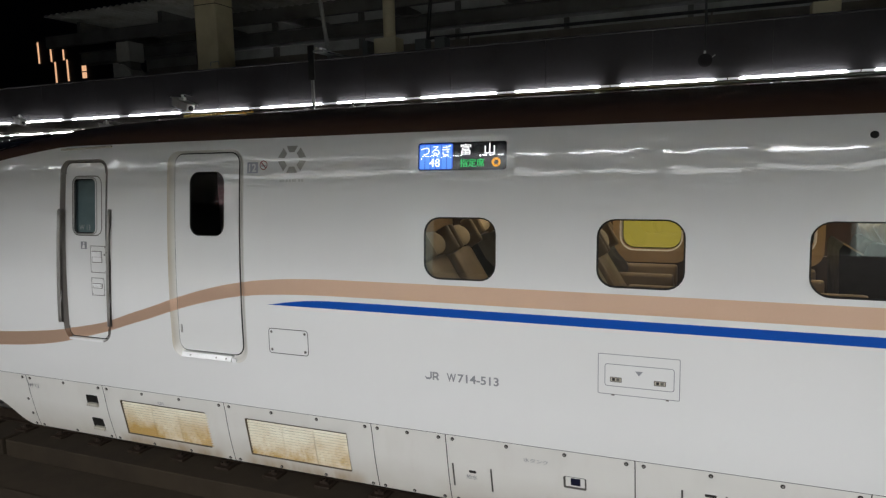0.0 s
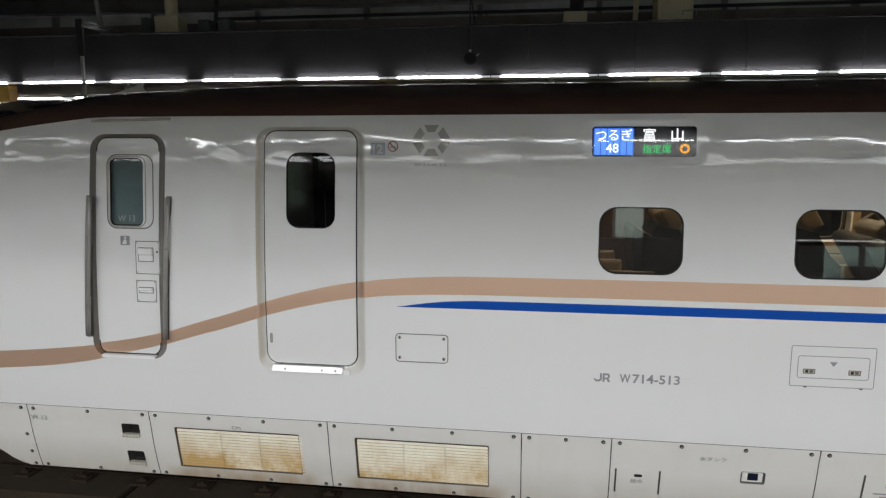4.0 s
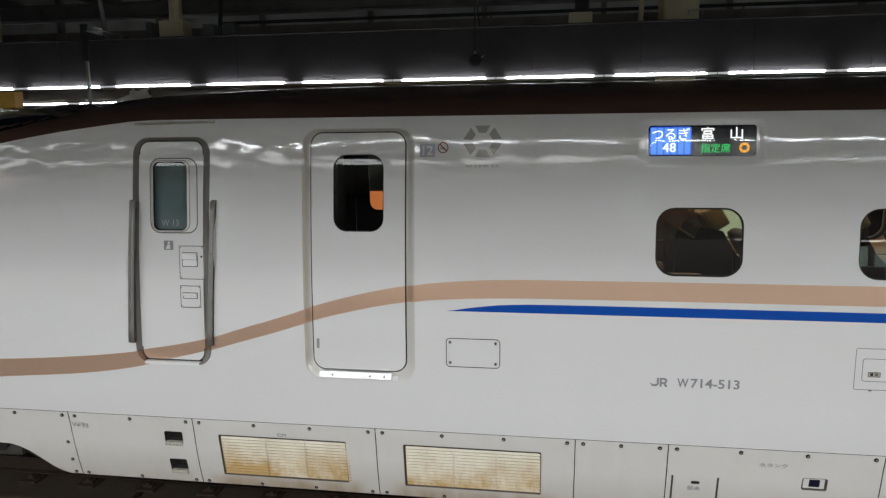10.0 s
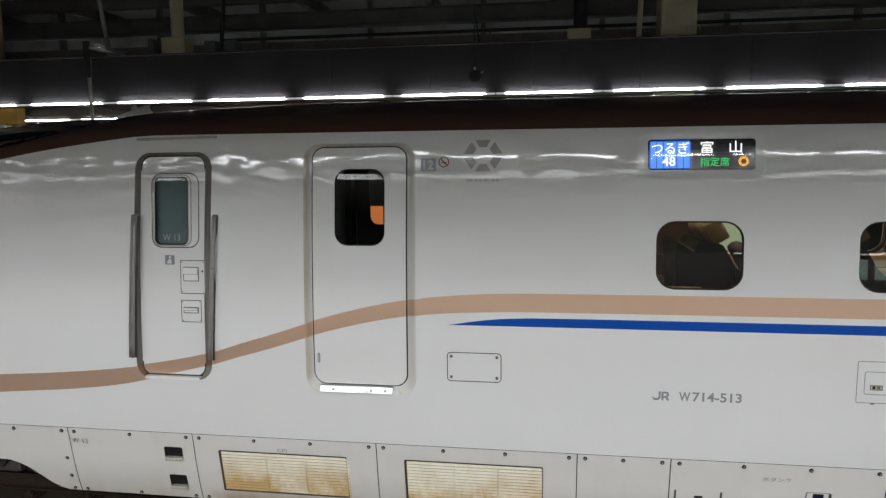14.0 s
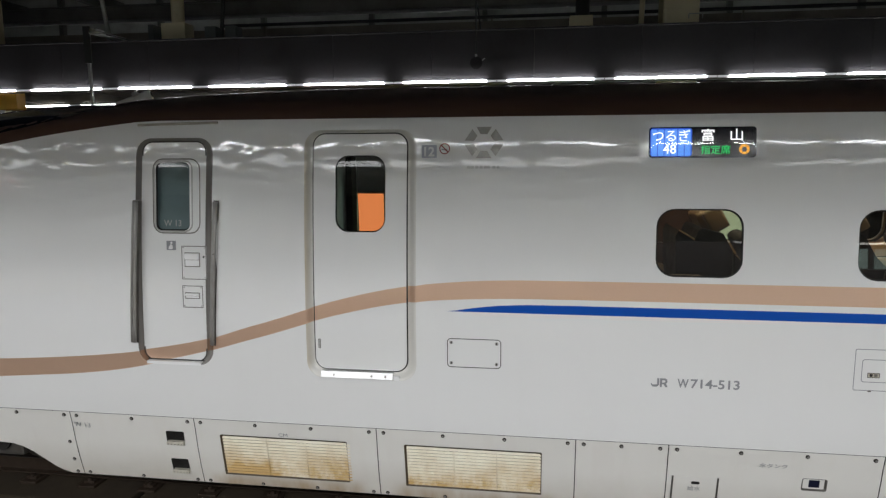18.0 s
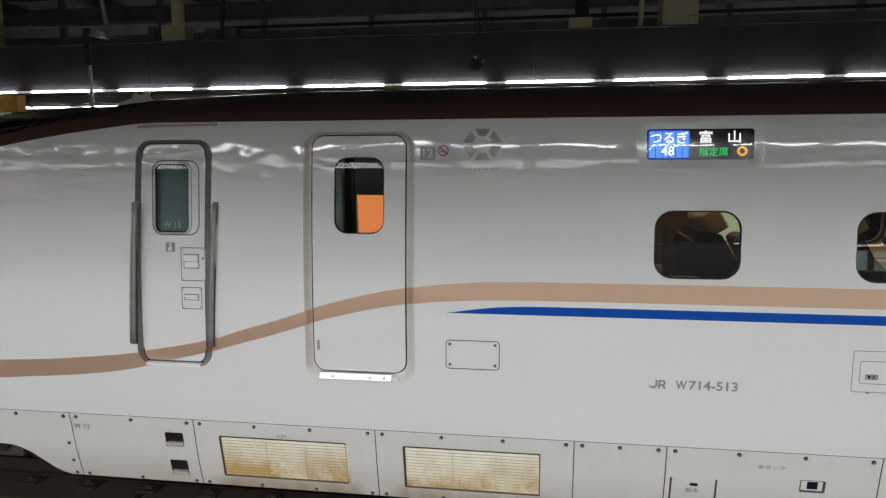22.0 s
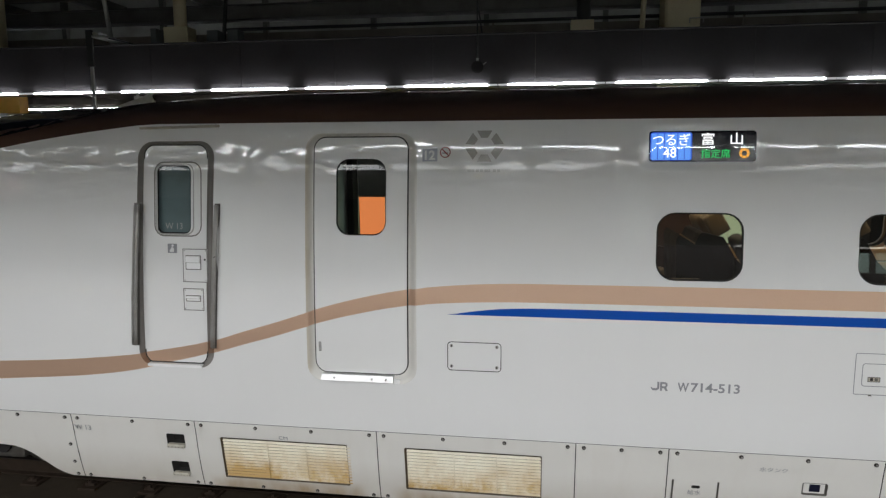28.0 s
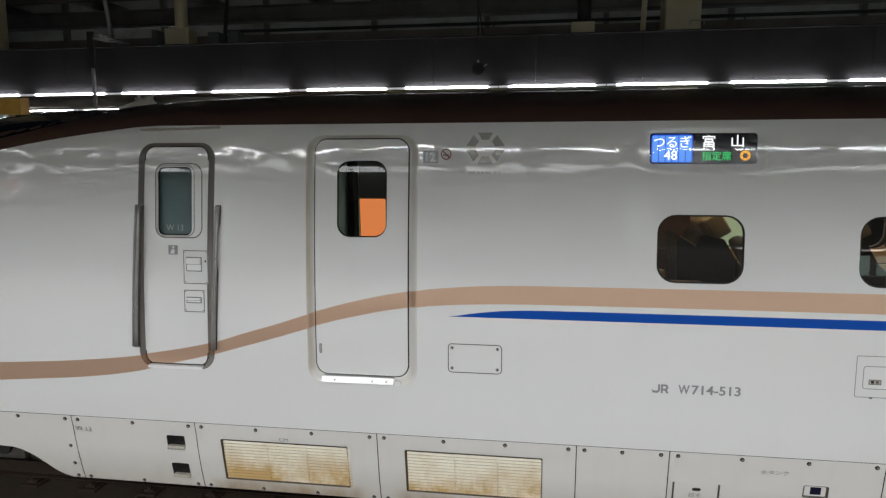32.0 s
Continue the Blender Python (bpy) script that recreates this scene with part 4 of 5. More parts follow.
# ---- under the floor ----
part("underframe", boxed(-4.0, 13.6, 0.22, 3.16, 0.34, 1.18), BLACK, train)
part("sole_bar", boxed(-11.0, 13.8, 0.10, 0.14, 0.86, 1.0), BLACK, train)
part("sole_bar", boxed(-11.0, 13.8, 3.24, 3.28, 0.86, 1.0), BLACK, train)
for cx in (-6.25, 10.6):
    bogie = part("bogie", boxed(cx - 1.6, cx + 1.6, 0.42, 0.62, 0.42, 0.66, 0.03), BLACK, train, "dark bogie frame with wheels")
    part("side_frame", boxed(cx - 1.6, cx + 1.6, 2.76, 2.96, 0.42, 0.66, 0.03), BLACK, bogie)
    part("bolster", boxed(cx - 0.35, cx + 0.35, 0.5, 2.9, 0.45, 0.75, 0.03), BLACK, bogie)
    for dx in (-1.25, 1.25):
        for y in (0.90, 2.36):
            bm = rodded((cx + dx, y, 0.43), (cx + dx, y + 0.12, 0.43), 0.43, 36)
            part("wheel", bm, DULL, bogie)
            part("brake_disc", rodded((cx + dx, y - 0.03, 0.43), (cx + dx, y - 0.002, 0.43), 0.33, 28), RAIL, bogie)
        part("axle", rodded((cx + dx, 0.35, 0.43), (cx + dx, 3.03, 0.43), 0.09, 14), BLACK, bogie)
        for y in (0.38, 2.72):
            part("axle_box", boxed(cx + dx - 0.2, cx + dx + 0.2, y, y + 0.28, 0.28, 0.6, 0.04), DULL, bogie)
        part("spring", rodded((cx + dx + (0.3 if dx < 0 else -0.3), 0.46, 0.3), (cx + dx + (0.3 if dx < 0 else -0.3), 0.46, 0.62), 0.07, 12), DULL, bogie)

# ---- inside the car ----
part("cabin_floor", boxed(-4.0, 13.8, 0.06, 3.32, 1.2, 1.27), CARPET, train)
lin_holes = [rrect(c - 0.33, c + 0.33, 2.10, 2.66, 0.15) for c in WINDOWS]
far_upper = [rrect(c - 0.36, c + 0.36, 1.97, 2.69, 0.17) for c in FAR_WINDOWS]
lin_loop = lambda x0, x1: [(x0, 1.27), (x1, 1.27), (x1, 3.22), (x0, 3.22)]
patch("side_lining", lin_loop(-0.38, 13.7), lin_holes, LINING, train, 0.13, 0.3)
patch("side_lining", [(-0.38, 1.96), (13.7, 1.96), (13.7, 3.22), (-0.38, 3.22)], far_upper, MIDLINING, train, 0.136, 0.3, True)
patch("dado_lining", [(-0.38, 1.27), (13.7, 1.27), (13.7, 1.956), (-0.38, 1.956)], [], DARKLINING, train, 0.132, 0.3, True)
part("cabin_ceiling", boxed(-3.0, 13.7, 0.25, 3.13, 3.2, 3.24), VESTIBULE, train)
for y in (1.85, 2.62):
    part("light_strip", boxed(0.1, 8.6, y, y + 0.14, 3.18, 3.198), CABINLIGHT, train, "warm lit strip in the cabin ceiling")
part("bulkhead", boxed(-0.46, -0.40, 0.14, 3.24, 1.27, 3.2), LINING, train)
part("bulkhead", boxed(8.7, 8.76, 0.14, 3.24, 1.27, 3.2), LINING, train)
part("cab_bulkhead", boxed(-3.05, -3.0, 0.34, 3.2, 1.27, 3.2), BLACK, train)
part("equipment_locker", boxed(-2.93, -2.50, 1.9, 3.03, 1.27, 3.18, 0.01), VESTWALL, train, "mauve-grey vestibule locker")
part("door_jamb", boxed(-2.69, -2.43, 3.032, 3.24, 1.27, 3.18), BLACKLEAF, train)
part("door_jamb", boxed(-1.705, -1.51, 3.02, 3.22, 1.27, 3.18), BLACKLEAF, train)
part("edge_strip", boxed(-2.437, -2.428, 3.24, 3.256, 1.27, 2.5), STEEL, train)
patch("vestibule_lining", lin_loop(-1.51, -0.47), [], VESTIBULE, train, 0.14, 0.4, True)

def seat(x, y, deep=False):
    """A reclined armchair: cushion, back, headrest with pillow, dark shell, arm rests."""
    s = empty("seat")
    s.parent = train
    s.location = (x, y, 1.27)
    tilt = pose(0, 0, 0, 0, -31, 0)

    def bent(x0, x1, y0, y1, z0, z1, b):
        return boxed(x0, x1, y0, y1, z0, z1, b, m=Matrix.Translation((-0.22, 0, 0.42)) @ tilt @ Matrix.Scale(0.86, 4, (0, 0, 1)))

    part("cushion", boxed(-0.22, 0.34, -0.26, 0.26, 0.32, 0.47, 0.05), LEATHER, s, smooth=True)
    part("backrest", bent(-0.04, 0.11, -0.25, 0.25, 0.03, 0.66, 0.05), LEATHER, s, smooth=True)
    part("headrest", bent(0.0, 0.14, -0.24, 0.24, 0.67, 0.92, 0.055), LEATHER, s, smooth=True)
    pb = bmesh.new()
    bmesh.ops.create_uvsphere(pb, u_segments=16, v_segments=10, radius=1.0, matrix=Matrix.Translation((-0.22, 0, 0.42)) @ tilt @ Matrix.Translation((0.16, 0, 0.66)) @ Matrix.Diagonal((0.06, 0.17, 0.10, 1)))
    part("pillow", pb, PILLOW, s, "beige head pillow", smooth=True)
    for sy in (-1, 1):
        part("head_wing", bent(0.05, 0.24, min(sy * 0.22, sy * 0.29), max(sy * 0.22, sy * 0.29), 0.62, 0.9, 0.03), LEATHER, s, smooth=True)
        part("arm_rest", boxed(-0.22, 0.36, min(sy * 0.27, sy * 0.36), max(sy * 0.27, sy * 0.36), 0.3, 0.62, 0.035), LEATHER, s, smooth=True)
    if deep:
        side = ((-0.80, 0.1), (-0.83, 0.9), (-0.80, 0.955), (-0.65, 0.86), (-0.61, 0.96), (-0.58, 0.975), (-0.38, 0.93), (-0.26, 0.72), (-0.14, 0.6), (-0.14, 0.1))
        sh = bmesh.new()
        rows = [[sh.verts.new((px, py, pz)) for px, pz in side] for py in (-0.36, 0.36)]
        sh.faces.new(rows[0])
        sh.faces.new(rows[1][::-1])
        for i in range(len(side)):
            k = (i + 1) % len(side)
            sh.faces.new((rows[0][i], rows[1][i], rows[1][k], rows[0][k]))
        bmesh.ops.recalc_face_normals(sh, faces=sh.faces[:])
        part("back_shell", sh, SHELL, s, "dark brown seat shell")
        # Tan bar added to draw the pale highlight along the slanted top.
        part("shell_highlight", tube([(px, -0.365, pz + 0.006) for px, pz in side[2:4]], 0.009, 6), LINING, s, "tan bar drawing the highlight on the shell's edge", True)
    else:
        part("back_shell", bent(-0.16, -0.045, -0.33, 0.33, -0.25, 0.90, 0.05), SHELL, s, "dark brown seat shell", smooth=True)
    part("seat_base", boxed(-0.3, 0.3, -0.26, 0.26, 0.0, 0.31, 0.02), SHELL, s)
    return s


for i in range(6):
    for y, back in ((0.55, 0.0), (1.17, 0.0), (2.45, 0.23)):
        seat(WINDOWS[i] - back, y, y > 2)

# the sliding door on the far side
far_door = empty("sliding_door")
far_door.parent = train
far_door["label"] = "far-side sliding door with a rounded pane"
leaf = patch("door_leaf", rrect(-2.470, -1.724, 1.347, 3.158, 0.03), [rrect(-2.277, -1.881, 2.285, 3.0, 0.1)], BLACKLEAF, far_door, 0.07, 0.2, True)
patch("door_lining", rrect(-2.470, -1.724, 1.30, 3.158, 0.02), [rrect(-2.277, -1.881, 2.285, 3.0, 0.1)], BLACKLEAF, far_door, 0.10, 0.2, True)
ring("pane_rim", rrect(-2.277, -1.881, 2.285, 3.0, 0.1), rrect(-2.271, -1.887, 2.291, 2.994, 0.094), 0.07, 0.104, RUBBER, far_door, True)
sheet("pane", -2.273, -1.885, 2.289, 2.996, 0.096, 0.085, DOORPANE, far_door, True)

# ---- ground and tracks ----
ground = tagged(new("ground", fresh([(-3000, -3000, -0.62), (3000, -3000, -0.62), (3000, 3000, -0.62), (-3000, 3000, -0.62)], [(0, 1, 2, 3)], "ground")), "dark concrete ground under the station", "ground", kind="structure")
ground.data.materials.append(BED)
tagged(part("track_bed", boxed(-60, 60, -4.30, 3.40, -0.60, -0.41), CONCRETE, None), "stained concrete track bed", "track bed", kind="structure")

CLIP = bmesh.new()
box(CLIP, -0.09, 0.09, -0.19, 0.19, 0.0, 0.025, 0.005)
for sy in (-1, 1):
    rod(CLIP, (0, sy * 0.12, 0.02), (0, sy * 0.12, 0.075), 0.02, 8)
    box(CLIP, -0.05, 0.05, sy * 0.10 - 0.035, sy * 0.10 + 0.035, 0.025, 0.05)
CLIP_MESH = bpy.data.meshes.new("rail_clip")
CLIP.to_mesh(CLIP_MESH)
CLIP.free()
SLAB = boxed(-2.44, 2.44, -1.17, 1.17, -0.41, -0.20, 0.015)
SLAB_MESH = bpy.data.meshes.new("slab")
SLAB.to_mesh(SLAB_MESH)
SLAB.free()
for cy in (HALF, -2.61):
    track = tagged(empty("track"), "slab track with two steel rails", "track", "tracks")
    for i in range(-6, 6):
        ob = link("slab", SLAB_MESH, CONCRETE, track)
        ob.location = (-6.39 + 4.95 * i + 4.95, cy, 0)
        if cy > 0 or -2 <= i <= 2:
            part("stopper", rodded((-8.865 + 4.95 * i + 4.95, cy, -0.41), (-8.865 + 4.95 * i + 4.95, cy, -0.2), 0.26, 20), CONCRETE, track)
    for s in (-1, 1):
        y = cy + s * 0.7525
        bm = boxed(-34, 24, y - 0.0725, y + 0.0725, -0.15, -0.135)
        box(bm, -34, 24, y - 0.009, y + 0.009, -0.135, -0.04)
        box(bm, -34, 24, y - 0.034, y + 0.034, -0.04, -0.006)
        r = part("rail", bm, RAIL, track)
        part("rail_head", boxed(-34, 24, y - 0.03, y + 0.03, -0.006, 0.0), RAILTOP, r)
        if cy > 0 or s > 0:
            for k in range(48):
                ob = link("rail_clip", CLIP_MESH, RAIL, track)
                ob.location = (-22 + 0.625 * k, y, -0.2)
trough = tagged(part("cable_trough", boxed(-30, 20, -0.62, -0.20, -0.41, -0.30, 0.01), CONCRETE, None), "low concrete cable trough between the tracks", "cable trough")

# ---- platforms ----
for name, y0, y1, tact in (("platform_near", -16.0, -4.36, -5.2), ("platform_far", 3.47, 12.0, 4.25)):
    tagged(part(name, boxed(-45, 35, y0, y1, -0.6, 1.25), PAVING, None), "grey paved station platform", "platform", kind="structure")
    tagged(part("tactile_strip", boxed(-45, 35, tact, tact + 0.3, 1.25, 1.258), YELLOW, None), "yellow tactile paving strip", "tactile paving", kind="structure")

# ---- canopy lamps ----
TUBE_BM = rodded((-0.592, 0, 0), (0.592, 0, 0), 0.0135, 12)
TUBE_MESH = bpy.data.meshes.new("tube")
TUBE_BM.to_mesh(TUBE_MESH)
TUBE_BM.free()


def lamp_model():
    l = tagged(empty("tube_lamp"), "lit fluorescent tube lamp of the canopy rows and an added unseen row", "lamp", "canopy lamps")
    link("tube", TUBE_MESH, TUBE, l)
    part("housing", boxed(-0.735, 0.735, 0.018, 0.032, -0.018, 0.006, 0.003), LAMPBODY, l)
    for x in (-0.603, 0.603):
        part("end_socket", boxed(min(x, x * 1.215), max(x, x * 1.215), -0.008, 0.017, -0.010, 0.010, 0.003), LAMPEND, l, "lamp housing end, given a faint glow to look lit")
    return l


model = lamp_model()
model.location = (-0.095, 4.915, 3.998)
rows = [(4.915, 3.998, -13, 6, -0.095), (7.6, 3.96, -12, 1, -7.13)]
# Extra row, never seen behind the back fascia, added to brighten the hall.
for x in (-12.6, -10.4, -8.2, -6.0, -3.8, -1.6, 0.6, 2.8, 5.0, 7.2, 9.4, 11.6, 13.8):
    copy_thing(model, Matrix.Translation((x, 10.6, 4.5)))
for y, z, i0, i1, x0 in rows:
    for i in range(i0, i1 + 1):
        if (y, i) != (4.915, 0):
            copy_thing(model, Matrix.Translation((x0 + 1.481 * i, y, z)))


def down_light(width, mat):
    """A slim canopy fitting with its lit diffuser facing down."""
    l = tagged(empty("strip_light"), "unseen white strip light under the near canopy, placed to light the train", "lamp", "near canopy lamps")
    w = width / 2
    part("housing", boxed(-0.63, 0.63, -w - 0.015, w + 0.015, 0.012, 0.06, 0.005), LAMPBODY, l)
    link("diffuser", fresh([(-0.6, -w, 0), (-0.6, w, 0), (0.6, w, 0), (0.6, -w, 0)], [(0, 1, 2, 3)], "diffuser"), mat, l)
    for y in (-w - 0.012, w + 0.012):
        part("rim", boxed(-0.63, 0.63, y - 0.003, y + 0.003, -0.004, 0.012), LAMPBODY, l)
    return l


def edge_tube(mat):
    """The slim bare tube under the near canopy's edge."""
    l = tagged(empty("edge_lamp"), "lit slim tube lamp under the near canopy edge", "lamp", "near edge lamps")
    part("tube", rodded((-0.6, 0, 0), (0.6, 0, 0), 0.018, 14), mat, l)
    part("housing", boxed(-0.7, 0.7, -0.03, 0.03, 0.03, 0.06, 0.004), LAMPBODY, l)
    for x in (-0.61, 0.61):
        part("end_socket", boxed(x - 0.008, x + 0.008, -0.014, 0.014, -0.014, 0.024, 0.003), LAMPBODY, l)
    return l


first, dimmed = edge_tube(STRIP), edge_tube(DIMSTRIP)
first.location, dimmed.location = (0.35, -5.75, 4.58), (0.35 - 1.475 * 5, -5.75, 4.58)
for i in range(-13, 9):
    if i not in (0, -5):
        copy_thing(first if i > -5 else dimmed, Matrix.Translation((0.35 + 1.475 * i, -5.75, 4.58)))
# Unseen rows, spaced and dimmed to grade the light up the train's side.
for y, width, mat in ((-7.05, 0.28, PANEL), (-7.37, 0.28, PANEL), (-7.69, 0.28, PANEL), (-8.1, 0.34, DIMPANEL), (-8.5, 0.34, DIMPANEL)):
    first = down_light(width, mat)
    first.location = (0.35, y, 4.71)
    for i in range(-8, 9):
        if i:
            copy_thing(first, Matrix.Translation((0.35 + 1.475 * i, y, 4.71)))

# ---- far canopy ----
canopy = tagged(empty("far_canopy"), "dark platform canopy with charcoal fascia and grey roof structure", "canopy", kind="structure")
for i in range(-14, 9):
    part("fascia_panel", boxed(-1.77 + 1.45 * i - 1.447, -1.77 + 1.45 * i, 4.95, 4.99, 4.02, 4.685, 0.004), FASCIA, canopy)
part("gutter", boxed(-45, 20, 4.93, 5.12, 4.687, 4.712, 0.01), FASCIA, canopy)
part("lamp_rail", boxed(-45, 12, 4.87, 4.95, 3.955, 3.968), SOFFIT, canopy, "lamp mounting rail")
part("lamp_rail", boxed(-45, 12, 7.6, 7.67, 4.02, 4.06), SOFFIT, canopy)
for x in np.arange(-24, 12, 3.0):
    part("canopy_rib", boxed(x, x + 0.1, 5.0, 9.5, 4.19, 4.36, 0.01), SOFFIT, canopy)
part("sign_beam", boxed(-10.4, -8.7, 5.42, 5.56, 4.185, 4.37, 0.005), BEAMGREY, canopy)
part("back_fascia", boxed(-45, 20, 9.5, 9.55, 4.06, 4.65), SOFFIT, canopy)
part("roof_deck", boxed(-30, 20, 5.0, 9.5, 4.362, 4.39), SOFFIT, canopy)
part("conduit", rodded((-6, 7.2, 5.30), (20, 7.2, 5.30), 0.03, 8), BEAMGREY, canopy)
part("upstand", boxed(-13, 20, 7.4, 7.5, 4.39, 5.27), UPSTAND, canopy)
for x in np.arange(-5.2, 12, 4.1):
    part("conduit_clip", boxed(x, x + 0.03, 7.2, 7.23, 4.39, 5.31), UPSTAND, canopy)

hall = tagged(empty("hall_roof"), "dusty grey corrugated high roof on steel beams", "roof", kind="structure")


def corrugated(x0, x1, y0, y1, z, pitch=0.18, amp=0.035):
    xs = np.arange(x0, x1, pitch / 4)
    h = z + amp * np.array((0, 1, 1, 0))[np.arange(len(xs)) % 4]
    v = [(x, y, k) for x, k in zip(xs, h) for y in (y0, y1)]
    return fresh(v, [(2 * i, 2 * i + 1, 2 * i + 3, 2 * i + 2) for i in range(len(xs) - 1)], "roof_sheet")


for y0, y1, z in ((5.0, 8.4, 6.50), (8.4, 11.8, 7.03)):
    link("roof_sheet", corrugated(-11.6 if y0 < 6 else -17.5, 16, y0, y1, z, 0.21, 0.045), ROOFSHEET, hall)
part("purlin", boxed(-17.5, 16, 8.4, 8.52, 6.22, 6.52, 0.01), HALLBEAM, hall)
for x in np.arange(-16.5, 16, 2.75):
    part("rafter", boxed(x, x + 0.14, 8.55, 12, 6.53, 6.83, 0.01), HALLBEAM, hall)
for y, z0, z1 in ((8.6, 5.78, 6.03), (10.6, 5.25, 5.75)):
    part("girder", boxed(-16.5, 16, y, y + 0.2, z0, z1, 0.01), HALLBEAM, hall)
    part("girder_flange", boxed(-16.5, 16, y - 0.08, y + 0.28, z1, z1 + 0.02), HALLBEAM, hall)
    part("girder_flange", boxed(-16.5, 16, y - 0.08, y + 0.28, z0 - 0.02, z0), HALLBEAM, hall)
part("back_wall", boxed(-17.5, 16, 11.8, 11.95, 4.4, 7.1), ROOFGREY, hall)
for x in np.arange(-15.4, 15, 2.75):
    part("wall_rib", boxed(x, x + 0.12, 11.66, 11.8, 4.4, 7.0), HALLBEAM, hall)
part("eaves_gutter", boxed(-13, 16, 9.3, 9.55, 5.06, 5.2, 0.02), HALLBEAM, hall)
for x in np.arange(-12.2, 15, 2.75):
    part("gutter_strap", boxed(x, x + 0.06, 9.26, 9.6, 4.6, 5.1), HALLBEAM, hall)


def column(x):
    c = tagged(empty("roof_column"), "cream clad square roof column", "column", "roof columns")
    c.location = (x, 6.3, 1.25)
    part("cladding", boxed(-0.27, 0.27, 0, 0.52, 0, 5.6, 0.05), CREAM, c, smooth=False)
    part("foot_strap", boxed(-0.28, 0.28, -0.01, 0.53, 3.62, 3.65), GALV, c)
    part("seam_band", boxed(-0.272, 0.272, -0.002, 0.522, 4.93, 4.945), SEAM, c)
    b = bmesh.new()
    rod(b, (0.1, -0.04, 3.82), (0.3, -0.04, 3.82), 0.008, 6)
    rod(b, (0.1, -0.04, 3.75), (0.1, -0.04, 3.82), 0.008, 6)
    rod(b, (0.3, -0.04, 3.75), (0.3, -0.04, 3.82), 0.008, 6)
    part("small_bracket", b, GALV, c)
    return c


for x in (-10.36, 1.88):
    column(x)


def post_base(x, w=0.34):
    p = tagged(empty("canopy_post"), "cream round post on a square base above the canopy", "post", "canopy posts")
    p.location = (x, 6.0, 4.39)
    part("base_block", boxed(-w / 2, w / 2, -0.15, 0.15, 0.0, 0.735 if x < -3 else 0.635, 0.012), CREAM, p)
    part("post", rodded((0.02, 0, 0.63), (0.02, 0, 1.62), 0.105, 20), CREAM if x < -3 else BEAMGREY, p, smooth=True)
    part("cap_ring", rodded((0.02, 0, 1.5), (0.02, 0, 1.56), 0.125, 20), BEAMGREY, p, smooth=True)


post_base(-6.2, 0.42)
post_base(0.36)
for x, w, h in ((-5.60, 0.19, 0.24), (-5.25, 0.18, 0.24), (-6.58, 0.10, 0.30)):
    tagged(part("roof_box", boxed(x, x + w, 5.75, 6.0, 4.39, 4.79 + h, 0.01), FARWALL, None), "grey equipment box above the canopy", "box", "roof boxes")


duct = tagged(empty("roof_duct"), "pale grey ventilation duct with a round elbow above the canopy", "duct")
part("duct_box", boxed(-12.77, -12.40, 6.3, 6.7, 5.27, 5.67, 0.02), ROOFGREY, duct)
bm = bmesh.new()
arc = [(-12.89, 4.89)] + [(-12.89 + 0.53 * math.sin(a), 4.89 + 0.36 * math.cos(a)) for a in np.linspace(0, math.pi / 2, 10)]
ends = [[bm.verts.new((px, py, pz)) for px, pz in arc] for py in (6.3, 6.7)]
bm.faces.new(ends[0])
bm.faces.new(ends[1][::-1])
for i in range(len(arc)):
    k = (i + 1) % len(arc)
    bm.faces.new((ends[0][k], ends[0][i], ends[1][i], ends[1][k]))
part("duct_elbow", bm, ROOFGREY, duct)
part("duct_neck", boxed(-12.72, -12.45, 6.36, 6.64, 5.1, 5.28), HALLBEAM, duct)
part("duct_foot", boxed(-12.86, -12.40, 6.34, 6.66, 4.388, 4.892), HALLBEAM, duct)


def security_camera(x, y, z, turn, tilt, size=1.0):
    c = tagged(empty("security_camera", pose(x, y, z, 0, 0, 0)), "off-white box security camera hung under the canopy", "camera", "security cameras")
    m = pose(0, 0, 0, 0, tilt, turn) @ Matrix.Scale(size, 4)
    top = 0.05 * size
    part("case", boxed(-0.2, 0.2, -0.055, 0.055, -0.05, 0.05, 0.008, m=m), CCTV, c)
    part("sun_hood", boxed(-0.23, 0.25, -0.065, 0.065, 0.051, 0.058, m=m), CCTV, c)
    bm = bmesh.new()
    bmesh.ops.create_cone(bm, cap_ends=True, segments=14, radius1=0.032, radius2=0.032, depth=0.012, matrix=m @ pose(0.203, 0, 0, 0, 90, 0))
    part("lens", bm, BLACK, c)
    part("bracket", rodded((0, 0, top), (0, 0, top + 0.08 * size), 0.018 * size, 10), CCTV, c)
    part("joint", boxed(-0.04 * size, 0.04 * size, -0.035, 0.035, top + 0.01, top + 0.06, 0.01), CCTV, c)
    part("wall_arm", boxed(-0.018, 0.018, -0.018, 4.954 - y, top + 0.08 * size, top + 0.08 * size + 0.016), FASCIA, c)


security_camera(-6.27, 4.80, 3.80, 20, -22, 1.2)
security_camera(-9.60, 4.72, 4.106, -20, 16, 1.35)
security_camera(-13.75, 4.72, 4.0, -20, 12)
security_camera(-11.54, 4.80, 3.80, -20, 9)

hanger = tagged(empty("sign_hanger"), "grey steel hanger plate with clamp and cable", "bracket")
part("plate", boxed(-6.975, -6.865, 4.67, 4.70, 4.35, 4.885, 0.006), BEAMGREY, hanger)
part("rod", boxed(-6.94, -6.895, 4.675, 4.715, 3.70, 4.39, 0.006), GALV, hanger)
part("clamp", boxed(-6.86, -6.66, 4.64, 5.26, 4.765, 4.80, 0.012), GALV, hanger)
part("clamp_bolt", rodded((-6.80, 4.62, 4.82), (-6.80, 4.80, 4.82), 0.024, 8), FRAME, hanger)
